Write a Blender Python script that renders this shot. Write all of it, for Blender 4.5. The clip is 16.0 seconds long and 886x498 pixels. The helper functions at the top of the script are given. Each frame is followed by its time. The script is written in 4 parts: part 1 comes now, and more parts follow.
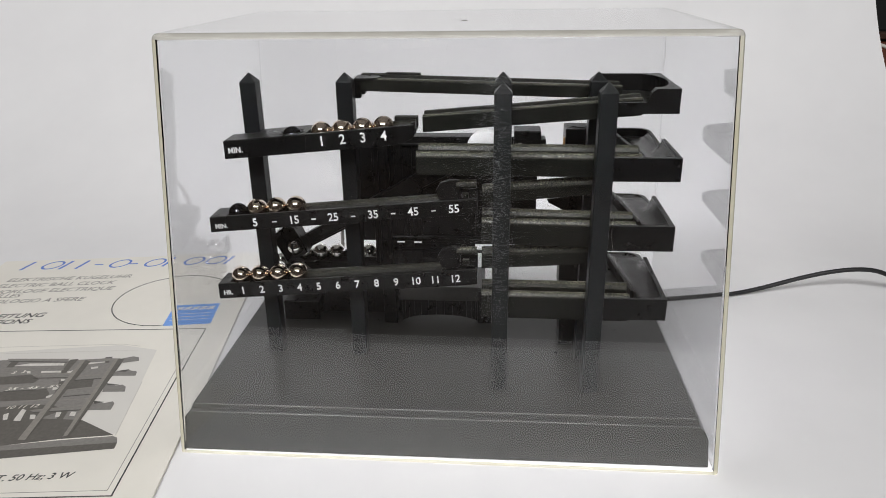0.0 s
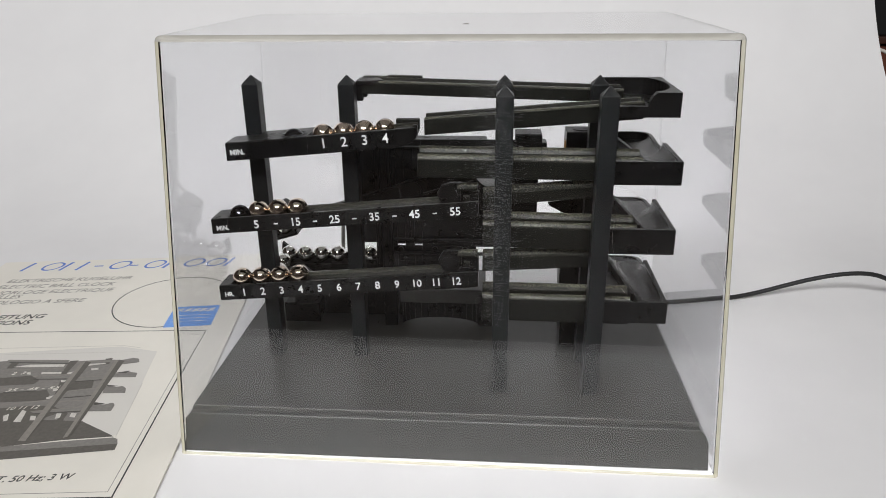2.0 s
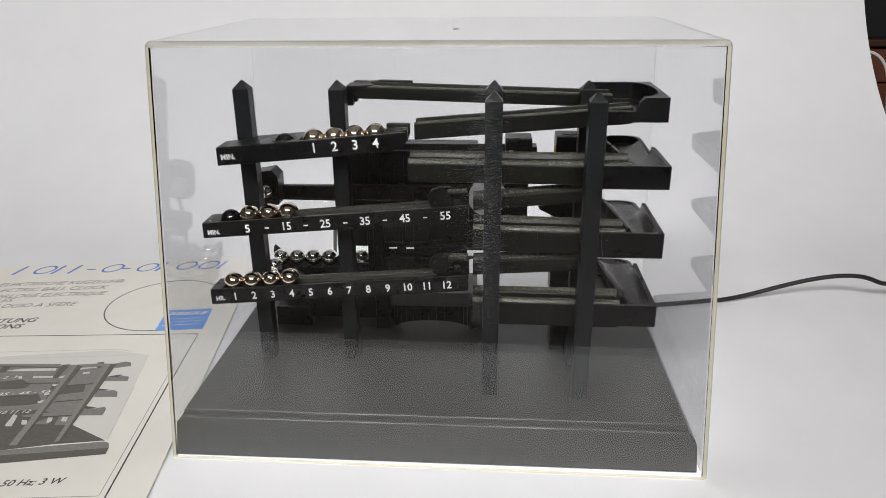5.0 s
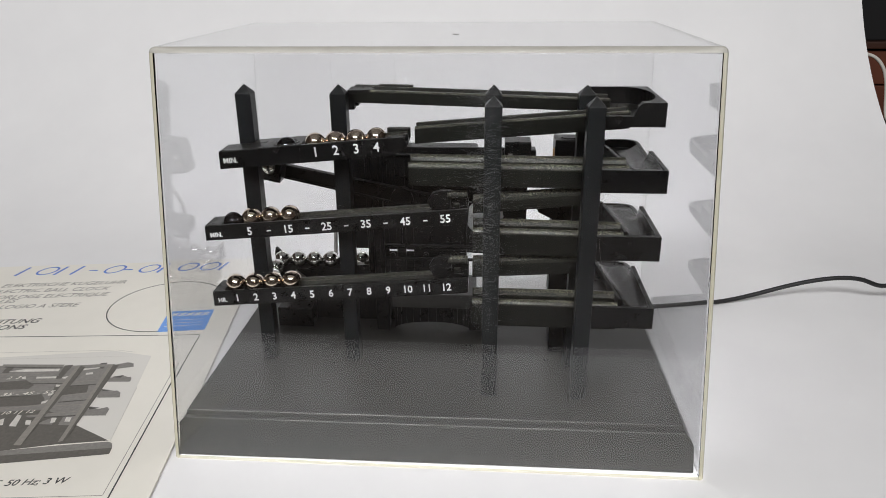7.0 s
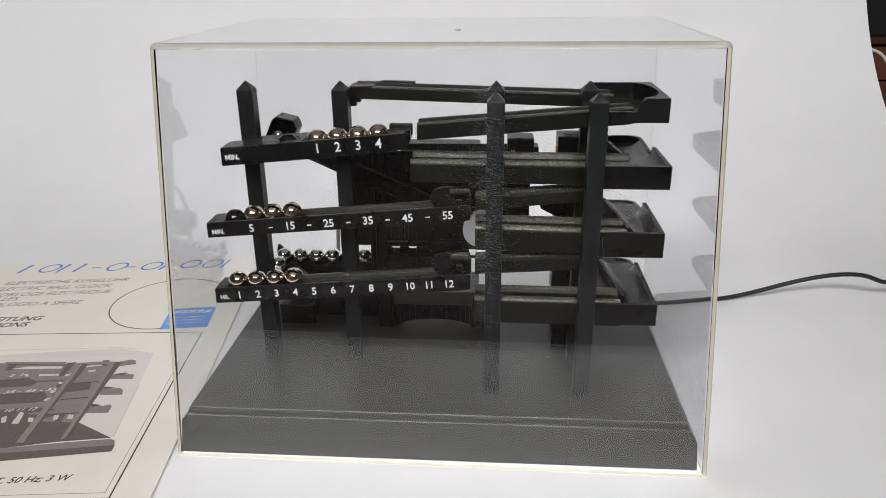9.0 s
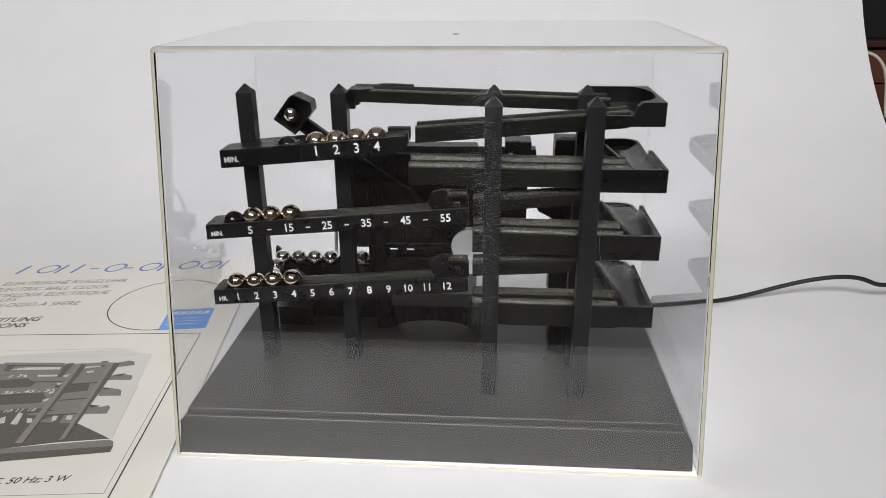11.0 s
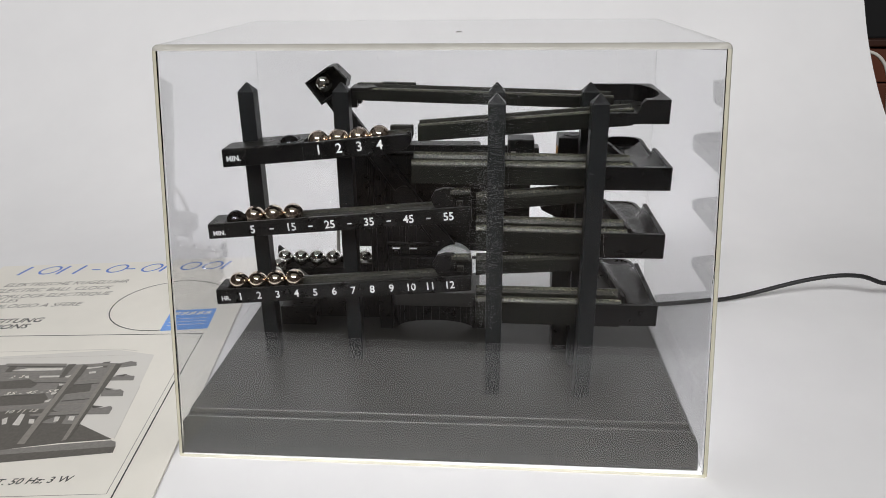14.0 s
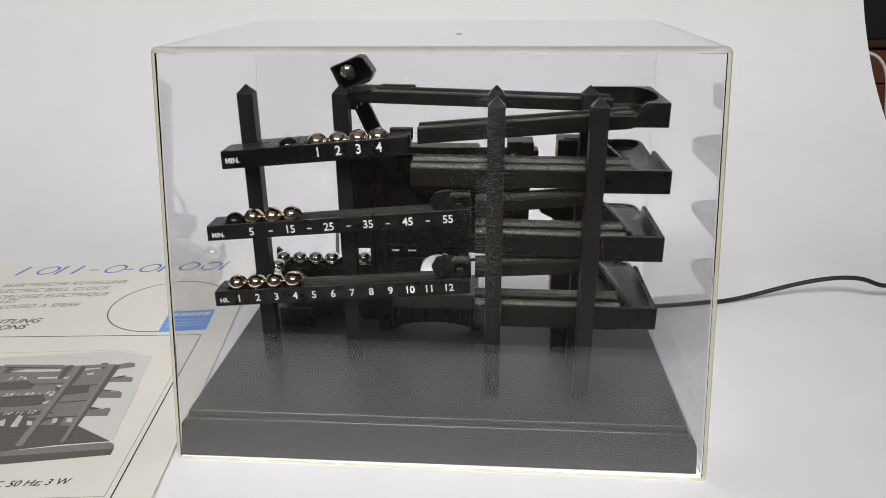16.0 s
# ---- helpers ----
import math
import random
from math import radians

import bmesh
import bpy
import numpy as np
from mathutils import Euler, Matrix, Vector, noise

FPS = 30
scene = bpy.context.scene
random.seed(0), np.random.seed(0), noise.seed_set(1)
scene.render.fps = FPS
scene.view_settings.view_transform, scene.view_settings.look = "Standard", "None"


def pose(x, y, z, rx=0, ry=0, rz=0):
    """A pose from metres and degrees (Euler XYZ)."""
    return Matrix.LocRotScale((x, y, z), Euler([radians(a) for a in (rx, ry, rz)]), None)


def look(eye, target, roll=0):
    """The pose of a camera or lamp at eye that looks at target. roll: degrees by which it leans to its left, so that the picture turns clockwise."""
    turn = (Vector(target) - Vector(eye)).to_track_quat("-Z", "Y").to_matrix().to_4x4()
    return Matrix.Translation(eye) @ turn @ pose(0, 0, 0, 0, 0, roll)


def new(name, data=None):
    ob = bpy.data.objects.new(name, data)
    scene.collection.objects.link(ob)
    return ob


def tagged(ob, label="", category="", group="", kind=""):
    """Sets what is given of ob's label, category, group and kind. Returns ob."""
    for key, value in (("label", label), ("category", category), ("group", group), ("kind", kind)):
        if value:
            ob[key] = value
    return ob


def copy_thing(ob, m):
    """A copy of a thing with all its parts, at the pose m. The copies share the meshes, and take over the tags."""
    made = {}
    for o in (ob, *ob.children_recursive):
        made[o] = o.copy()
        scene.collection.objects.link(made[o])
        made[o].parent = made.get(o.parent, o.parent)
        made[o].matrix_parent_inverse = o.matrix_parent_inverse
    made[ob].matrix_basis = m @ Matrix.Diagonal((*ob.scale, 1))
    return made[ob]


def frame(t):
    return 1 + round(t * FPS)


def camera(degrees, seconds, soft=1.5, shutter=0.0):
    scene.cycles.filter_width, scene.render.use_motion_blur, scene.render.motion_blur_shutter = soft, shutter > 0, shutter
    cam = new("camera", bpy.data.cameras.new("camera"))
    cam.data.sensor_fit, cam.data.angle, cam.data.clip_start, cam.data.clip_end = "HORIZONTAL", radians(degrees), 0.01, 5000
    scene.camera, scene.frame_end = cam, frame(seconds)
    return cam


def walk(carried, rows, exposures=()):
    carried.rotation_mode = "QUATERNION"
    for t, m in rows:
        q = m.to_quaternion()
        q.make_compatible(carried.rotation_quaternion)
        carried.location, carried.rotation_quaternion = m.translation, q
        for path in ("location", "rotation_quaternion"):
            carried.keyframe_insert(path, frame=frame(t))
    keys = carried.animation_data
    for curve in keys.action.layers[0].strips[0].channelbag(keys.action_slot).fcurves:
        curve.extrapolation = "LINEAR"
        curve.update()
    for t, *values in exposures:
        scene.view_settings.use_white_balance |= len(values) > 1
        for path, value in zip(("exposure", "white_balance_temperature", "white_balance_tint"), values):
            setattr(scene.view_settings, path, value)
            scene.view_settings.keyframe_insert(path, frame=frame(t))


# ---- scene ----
cam = camera(63.3, 16.0, soft=0.8)
PATH = [
    (0, (0.1574, -0.2923, 0.2290), (0.0066, 1.558, -0.5133), -0.87),
    (0.5, (0.1569, -0.2917, 0.2285), (0.0097, 1.559, -0.5156), -0.79),
    (1, (0.1578, -0.2918, 0.2289), (0.0094, 1.560, -0.5150), -0.79),
    (1.5, (0.1576, -0.2925, 0.2291), (0.0097, 1.560, -0.5087), -0.82),
    (2, (0.1563, -0.2930, 0.2292), (0.0088, 1.561, -0.5066), -0.63),
    (2.5, (0.1565, -0.2940, 0.2300), (0.0177, 1.562, -0.5007), -0.41),
    (3, (0.1579, -0.2941, 0.2314), (0.0164, 1.563, -0.4978), -0.49),
    (3.5, (0.1569, -0.2936, 0.2307), (0.0139, 1.562, -0.5011), -0.42),
    (4, (0.1578, -0.2937, 0.2309), (0.0172, 1.562, -0.5015), -0.58),
    (6.5, (0.1592, -0.2960, 0.2319), (0.0309, 1.559, -0.5017), -0.42),
    (7, (0.1591, -0.2973, 0.2339), (0.0249, 1.559, -0.4991), -0.49),
    (7.5, (0.1585, -0.2968, 0.2338), (0.0248, 1.560, -0.4994), -0.54),
    (8, (0.1587, -0.2968, 0.2329), (0.0252, 1.558, -0.5027), -0.52),
    (8.5, (0.1598, -0.2970, 0.2331), (0.0208, 1.558, -0.5041), -0.68),
    (9, (0.1591, -0.2963, 0.2332), (0.0179, 1.557, -0.5069), -0.65),
    (11.5, (0.1591, -0.2982, 0.2349), (0.0255, 1.557, -0.5034), -0.42),
    (12, (0.1590, -0.2977, 0.2342), (0.0258, 1.556, -0.5049), -0.47),
    (12.5, (0.1568, -0.2971, 0.2330), (0.0252, 1.557, -0.5049), -0.35),
    (13, (0.1563, -0.2971, 0.2329), (0.0162, 1.554, -0.5066), -0.66),
    (13.5, (0.1569, -0.2969, 0.2328), (0.0180, 1.557, -0.5059), -0.64),
    (14, (0.1579, -0.2973, 0.2329), (0.0211, 1.558, -0.5011), -0.65),
    (14.5, (0.1593, -0.2968, 0.2333), (0.0267, 1.558, -0.5042), -0.60),
    (15, (0.1589, -0.2960, 0.2346), (0.0232, 1.558, -0.5083), -0.55),
    (15.5, (0.1584, -0.2969, 0.2342), (0.0269, 1.558, -0.5031), -0.38),
    (16, (0.1575, -0.2962, 0.2346), (0.0248, 1.559, -0.5032), -0.47),
]
walk(cam, [(t, look(eye, target, roll)) for t, eye, target, roll in PATH])

# ---- light ----
world = bpy.data.worlds.new("room_light")
scene.world = world
world.use_nodes = True
wn = world.node_tree.nodes
wn["Background"].inputs["Color"].default_value = (0.95, 0.93, 0.92, 1)
wn["Background"].inputs["Strength"].default_value = 0.35
scene.view_settings.exposure = 0.0


def area_lamp(name, eye, target, size, deep, watts, colour):
    data = bpy.data.lights.new(name, "AREA")
    data.shape, data.size, data.size_y, data.energy, data.color = "RECTANGLE", size, deep, watts, colour
    ob = new(name, data)
    ob.matrix_world = look(eye, target)
    return ob


area_lamp("ceiling_lamp", (0.0, -1.5, 1.40), (0.13, 0.2, 0.05), 1.5, 0.4, 44.0, (0.99, 0.985, 0.99))
torch = bpy.data.lights.new("phone_torch", "POINT")
torch.energy, torch.shadow_soft_size, torch.color = 0.13, 0.004, (1.0, 0.96, 0.9)
new("phone_torch", torch).location = (0.168, -0.305, 0.222)


# ---- materials ----
def shader(name):
    m = bpy.data.materials.new(name)
    m.use_nodes = True
    nt = m.node_tree
    return m, nt, nt.nodes["Principled BSDF"]


def node(nt, kind, **values):
    n = nt.nodes.new(kind)
    for key, value in values.items():
        n.inputs[key].default_value = value
    return n


def ramp(nt, source, stops):
    r = nt.nodes.new("ShaderNodeValToRGB")
    els = r.color_ramp.elements
    while len(els) < len(stops):
        els.new(0.5)
    for e, (p, c) in zip(els, stops):
        e.position, e.color = p, (*c, 1)
    nt.links.new(source, r.inputs[0])
    return r.outputs[0]


def mixed(nt, fac, a, b):
    n = nt.nodes.new("ShaderNodeMix")
    n.data_type = "RGBA"
    for value, socket in ((fac, n.inputs[0]), (a, n.inputs[6]), (b, n.inputs[7])):
        if isinstance(value, (int, float)):
            socket.default_value = value
        elif isinstance(value, tuple):
            socket.default_value = (*value, 1)
        else:
            nt.links.new(value, socket)
    return n.outputs[2]


def grain(nt, scale, detail=3.0, rough=0.6, where="Object"):
    tc = nt.nodes.new("ShaderNodeTexCoord")
    n = node(nt, "ShaderNodeTexNoise", Scale=scale, Detail=detail, Roughness=rough)
    nt.links.new(tc.outputs[where], n.inputs["Vector"])
    return n.outputs[0]


def bumped(nt, p, height, strength, distance=0.0005):
    b = node(nt, "ShaderNodeBump", Strength=strength, Distance=distance)
    nt.links.new(height, b.inputs["Height"])
    nt.links.new(b.outputs[0], p.inputs["Normal"])


def plastic(name, dark, light, dust, rough=(0.3, 0.5), amount=0.7, bump=0.1, shine=0.3, along=1.0, side=0.04, fine=1700):
    """Moulded plastic: mottled, worn along its length, with pale dust on the faces that look up."""
    m, nt, p = shader(name)
    tc = nt.nodes.new("ShaderNodeTexCoord")
    mp = nt.nodes.new("ShaderNodeMapping")
    mp.inputs["Scale"].default_value = (along, 1.0, 1.0)
    nt.links.new(tc.outputs["Object"], mp.inputs["Vector"])

    def noise_of(scale, detail, roughness):
        n = node(nt, "ShaderNodeTexNoise", Scale=scale, Detail=detail, Roughness=roughness)
        nt.links.new(mp.outputs[0], n.inputs["Vector"])
        return n.outputs[0]

    def times(a, b):
        n = nt.nodes.new("ShaderNodeMath")
        n.operation = "MULTIPLY"
        nt.links.new(a, n.inputs[0])
        nt.links.new(b, n.inputs[1])
        return n.outputs[0]

    base = ramp(nt, noise_of(fine, 3, 0.7), [(0.40, dark), (0.72, light)])
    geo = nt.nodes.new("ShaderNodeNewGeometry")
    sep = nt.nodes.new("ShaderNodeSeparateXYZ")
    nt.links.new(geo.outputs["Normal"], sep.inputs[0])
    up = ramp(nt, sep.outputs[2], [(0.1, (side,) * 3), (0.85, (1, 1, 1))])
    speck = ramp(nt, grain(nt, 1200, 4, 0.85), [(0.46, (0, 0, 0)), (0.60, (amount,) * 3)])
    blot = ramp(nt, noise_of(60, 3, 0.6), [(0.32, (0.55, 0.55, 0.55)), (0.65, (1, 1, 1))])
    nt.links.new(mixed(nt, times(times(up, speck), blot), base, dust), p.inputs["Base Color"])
    nt.links.new(ramp(nt, noise_of(160, 5, 0.7), [(0.3, (rough[0],) * 3), (0.7, (rough[1],) * 3)]), p.inputs["Roughness"])
    p.inputs["Specular IOR Level"].default_value = shine
    if bump:
        bumped(nt, p, noise_of(1500, 3, 0.7), bump, 0.00015)
    return m


BLACK = plastic("black_plastic", (0.0012, 0.0012, 0.0013), (0.0085, 0.0083, 0.0082), (0.055, 0.055, 0.048), (0.25, 0.34), 0.45, 0.4, 0.17)
POST = plastic("black_post_plastic", (0.0025, 0.0030, 0.0033), (0.0115, 0.0127, 0.0132), (0.05, 0.05, 0.05), (0.28, 0.42), 0.5, 0.4, 0.18)
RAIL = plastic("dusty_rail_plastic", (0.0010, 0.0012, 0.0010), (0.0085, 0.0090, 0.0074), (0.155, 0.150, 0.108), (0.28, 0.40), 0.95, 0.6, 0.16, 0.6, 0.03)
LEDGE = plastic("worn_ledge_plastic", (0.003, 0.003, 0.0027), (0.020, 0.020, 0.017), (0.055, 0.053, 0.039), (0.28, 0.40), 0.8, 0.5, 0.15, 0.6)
GLOSS = plastic("smooth_tray_plastic", (0.0028, 0.0028, 0.0028), (0.007, 0.007, 0.0068), (0.02, 0.02, 0.018), (0.16, 0.26), 0.3, 0.08, 0.45)
BASE = plastic("grey_base_plastic", (0.0152, 0.0148, 0.0135), (0.0198, 0.0192, 0.0172), (0.0215, 0.0211, 0.0190), (0.27, 0.36), 0.25, 0.0, 0.4, fine=90)


def steel(name, tint):
    m, nt, p = shader(name)
    p.inputs["Metallic"].default_value = 1.0
    nt.links.new(ramp(nt, grain(nt, 200, 2), [(0.3, tint), (0.7, tuple(c * 1.1 for c in tint))]), p.inputs["Base Color"])
    p.inputs["Roughness"].default_value = 0.06
    return m


# ball steel with its colour darkened for the shade down in the pit
def shaded_steel():
    m, nt, p = shader("pit_shaded_steel")
    p.inputs["Metallic"].default_value = 1.0
    nt.links.new(ramp(nt, grain(nt, 200, 2), [(0.3, (0.07, 0.07, 0.075)), (0.7, (0.1, 0.1, 0.105))]), p.inputs["Base Color"])
    p.inputs["Roughness"].default_value = 0.12
    return m


def weight_metal():
    m, nt, p = shader("pale_painted_weight")
    nt.links.new(ramp(nt, grain(nt, 80, 4), [(0.3, (0.86, 0.86, 0.86)), (0.7, (0.93, 0.93, 0.93))]), p.inputs["Base Color"])
    p.inputs["Roughness"].default_value = 0.35
    return m


def acrylic():
    m, nt, p = shader("clear_acrylic")
    p.inputs["Base Color"].default_value = (0.975, 0.98, 0.99, 1)
    p.inputs["Transmission Weight"].default_value = 1.0
    p.inputs["IOR"].default_value = 1.49
    p.inputs["Roughness"].default_value = 0.0
    return m


def acrylic_edge(name, a, b):
    m, nt, p = shader(name)
    nt.links.new(ramp(nt, grain(nt, 40, 3), [(0.3, a), (0.7, b)]), p.inputs["Base Color"])
    p.inputs["Transmission Weight"].default_value = 0.4
    p.inputs["Roughness"].default_value = 0.15
    p.inputs["IOR"].default_value = 1.49
    return m


def paper(name, a, b, scale=30, rough=0.7):
    m, nt, p = shader(name)
    nt.links.new(ramp(nt, grain(nt, scale, 4), [(0.3, a), (0.7, b)]), p.inputs["Base Color"])
    p.inputs["Roughness"].default_value = rough
    bumped(nt, p, grain(nt, 700, 2), 0.05, 0.0002)
    return m


def ink(name, colour, rough=0.6):
    m, nt, p = shader(name)
    lighter = tuple(min(1, c * 1.25 + 0.005) for c in colour)
    nt.links.new(ramp(nt, grain(nt, 500, 3), [(0.35, colour), (0.75, lighter)]), p.inputs["Base Color"])
    p.inputs["Roughness"].default_value = rough
    return m


# copper tint of STEEL paints in the warm room's reflection; SILVER stays neutral
STEEL, SILVER = steel("reflection_tinted_steel", (0.84, 0.71, 0.59)), steel("polished_steel", (0.88, 0.87, 0.84))
WEIGHT, CLEAR = weight_metal(), acrylic()
EDGE = acrylic_edge("yellowed_acrylic_edge", (0.82, 0.77, 0.57), (0.90, 0.87, 0.72))
EDGE_TOP = acrylic_edge("pale_acrylic_edge", (0.58, 0.56, 0.50), (0.70, 0.68, 0.62))
EDGE_FAINT = acrylic_edge("faint_acrylic_edge", (0.80, 0.80, 0.80), (0.85, 0.85, 0.85))
EDGE_FAINT.node_tree.nodes["Principled BSDF"].inputs["Alpha"].default_value = 0.12
SHEET = paper("white_backdrop_paper", (0.76, 0.755, 0.76), (0.82, 0.815, 0.815), 6)
PAGE = paper("cream_page", (0.76, 0.735, 0.665), (0.82, 0.79, 0.715), 18, 0.45)
WHITE = ink("white_print", (0.43, 0.43, 0.42))
BLUE = ink("blue_print", (0.1, 0.2, 0.55))
SKY_BLUE = ink("light_blue_print", (0.16, 0.33, 0.72))
GREY_INK = ink("grey_print", (0.22, 0.21, 0.19))
DARK_INK = ink("dark_print", (0.05, 0.05, 0.048))
TONE_A = ink("photo_pale_grey", (0.56, 0.54, 0.5))
TONE_B = ink("photo_mid_grey", (0.2, 0.19, 0.175))
TONE_D = ink("photo_deep_grey", (0.105, 0.097, 0.085))
TONE_E = ink("photo_light_grey", (0.23, 0.215, 0.19))
BRASS = ink("amber_contact", (0.34, 0.19, 0.07), 0.35)
TONE_C = ink("photo_dark_grey", (0.075, 0.07, 0.062))
CORD = ink("black_rubber", (0.006, 0.006, 0.0065), 0.5)
WOOD = paper("dark_brown_wood", (0.03, 0.012, 0.007), (0.07, 0.024, 0.013), 9, 0.5)
TABLE = paper("dark_table_wood", (0.022, 0.014, 0.009), (0.04, 0.025, 0.016), 8, 0.6)
TABLE.node_tree.nodes["Principled BSDF"].inputs["Specular IOR Level"].default_value = 0.08
WALL = paper("dim_room_wall", (0.055, 0.042, 0.032), (0.08, 0.06, 0.046), 3, 0.8)


# ---- building helpers ----
def finish(bm, name, material, parent=None, smooth=False):
    bmesh.ops.recalc_face_normals(bm, faces=bm.faces)
    mesh = bpy.data.meshes.new(name)
    bm.to_mesh(mesh)
    bm.free()
    for m in material if isinstance(material, (list, tuple)) else (material,):
        mesh.materials.append(m)
    if smooth:
        mesh.polygons.foreach_set("use_smooth", [True] * len(mesh.polygons))
    ob = new(name, mesh)
    ob.parent = parent
    if material in (BLACK, RAIL, LEDGE):
        edge = ob.modifiers.new("moulded_edge", "BEVEL")
        edge.width, edge.segments, edge.limit_method, edge.angle_limit = 0.00028, 2, "ANGLE", radians(35)
        edge.use_clamp_overlap = True
    return ob


def part(name, bm, material, parent, label="", smooth=False):
    ob = finish(bm, name, material, parent, smooth)
    return tagged(ob, label)


def empty(name, label, category, group="", at=(0, 0, 0)):
    ob = new(name)
    ob.location = at
    return tagged(ob, label, category, group)


def soften(bm, width, segments=2, edges=None):
    bmesh.ops.bevel(bm, geom=list(edges or bm.edges), offset=width, segments=segments, affect="EDGES", profile=0.6, clamp_overlap=True)


def add_box(bm, x0, x1, y0, y1, z0, z1, bevel=0.0):
    made = bmesh.ops.create_cube(bm, size=1.0)["verts"]
    bmesh.ops.transform(bm, verts=made, matrix=Matrix.Translation(((x0 + x1) / 2, (y0 + y1) / 2, (z0 + z1) / 2)) @ Matrix.Diagonal((x1 - x0, y1 - y0, z1 - z0, 1)))
    if bevel:
        edges = list({e for v in made for e in v.link_edges})
        bmesh.ops.bevel(bm, geom=edges, offset=bevel, segments=2, affect="EDGES", profile=0.6, clamp_overlap=True)
    return bm


def block(x0, x1, y0, y1, z0, z1, bevel=0.0004):
    return add_box(bmesh.new(), x0, x1, y0, y1, z0, z1, bevel)


def run(bm, profile, x0, x1, z0, z1):
    """A closed outline in (y, z) drawn out along x, from height z0 to height z1."""
    a = [bm.verts.new((x0, y, z0 + z)) for y, z in profile]
    b = [bm.verts.new((x1, y, z1 + z)) for y, z in profile]
    n = len(profile)
    for i in range(n):
        bm.faces.new((a[i], a[(i + 1) % n], b[(i + 1) % n], b[i]))
    bm.faces.new(a)
    bm.faces.new(b[::-1])
    return bm


def prism(bm, outline, y0, y1):
    """A closed outline in (x, z) drawn out along y."""
    a = [bm.verts.new((x, y0, z)) for x, z in outline]
    b = [bm.verts.new((x, y1, z)) for x, z in outline]
    n = len(outline)
    for i in range(n):
        bm.faces.new((a[i], a[(i + 1) % n], b[(i + 1) % n], b[i]))
    bm.faces.new(a)
    bm.faces.new(b[::-1])
    return bm


def upright(bm, outline, z0, z1):
    """A closed outline in (x, y) drawn out along z."""
    a = [bm.verts.new((x, y, z0)) for x, y in outline]
    b = [bm.verts.new((x, y, z1)) for x, y in outline]
    n = len(outline)
    for i in range(n):
        bm.faces.new((a[i], a[(i + 1) % n], b[(i + 1) % n], b[i]))
    bm.faces.new(a)
    bm.faces.new(b[::-1])
    return bm


def drum(bm, centre, radius, length, axis="y", sides=40, radius2=None):
    made = bmesh.ops.create_cone(bm, cap_ends=True, segments=sides, radius1=radius, radius2=radius2 or radius, depth=length)["verts"]
    turn = {"x": Matrix.Rotation(radians(90), 4, "Y"), "y": Matrix.Rotation(radians(90), 4, "X"), "z": Matrix.Identity(4)}[axis]
    bmesh.ops.transform(bm, verts=made, matrix=Matrix.Translation(centre) @ turn)
    return bm


def lettering(name, text, size, matrix, material, parent, slant=0.0, bold=0.0, wide=1.0, align="LEFT", thick=0.0001):
    data = bpy.data.curves.new(name, "FONT")
    data.body, data.size, data.shear, data.offset, data.extrude = text, size, slant, bold, thick
    data.align_x, data.resolution_u = align, 3
    temp = new(name, data)
    mesh = bpy.data.meshes.new_from_object(temp.evaluated_get(bpy.context.evaluated_depsgraph_get()))
    bpy.data.objects.remove(temp)
    mesh.transform(matrix @ Matrix.Diagonal((wide, 1, 1, 1)))
    mesh.materials.clear()
    mesh.materials.append(material)
    ob = new(name, mesh)
    ob.parent = parent
    return ob


def tube(name, points, radius, material, parent=None, flat=1.0):
    data = bpy.data.curves.new(name, "CURVE")
    data.dimensions, data.bevel_depth, data.bevel_resolution = "3D", radius, 3
    s = data.splines.new("NURBS")
    s.points.add(len(points) - 1)
    for p, co in zip(s.points, points):
        p.co = (*co, 1)
    s.use_endpoint_u, s.order_u, s.resolution_u = True, 4, 8
    temp = new(name, data)
    mesh = bpy.data.meshes.new_from_object(temp.evaluated_get(bpy.context.evaluated_depsgraph_get()))
    bpy.data.objects.remove(temp)
    mesh.materials.clear()
    mesh.materials.append(material)
    mesh.polygons.foreach_set("use_smooth", [True] * len(mesh.polygons))
    ob = new(name, mesh)
    ob.parent = parent
    return ob


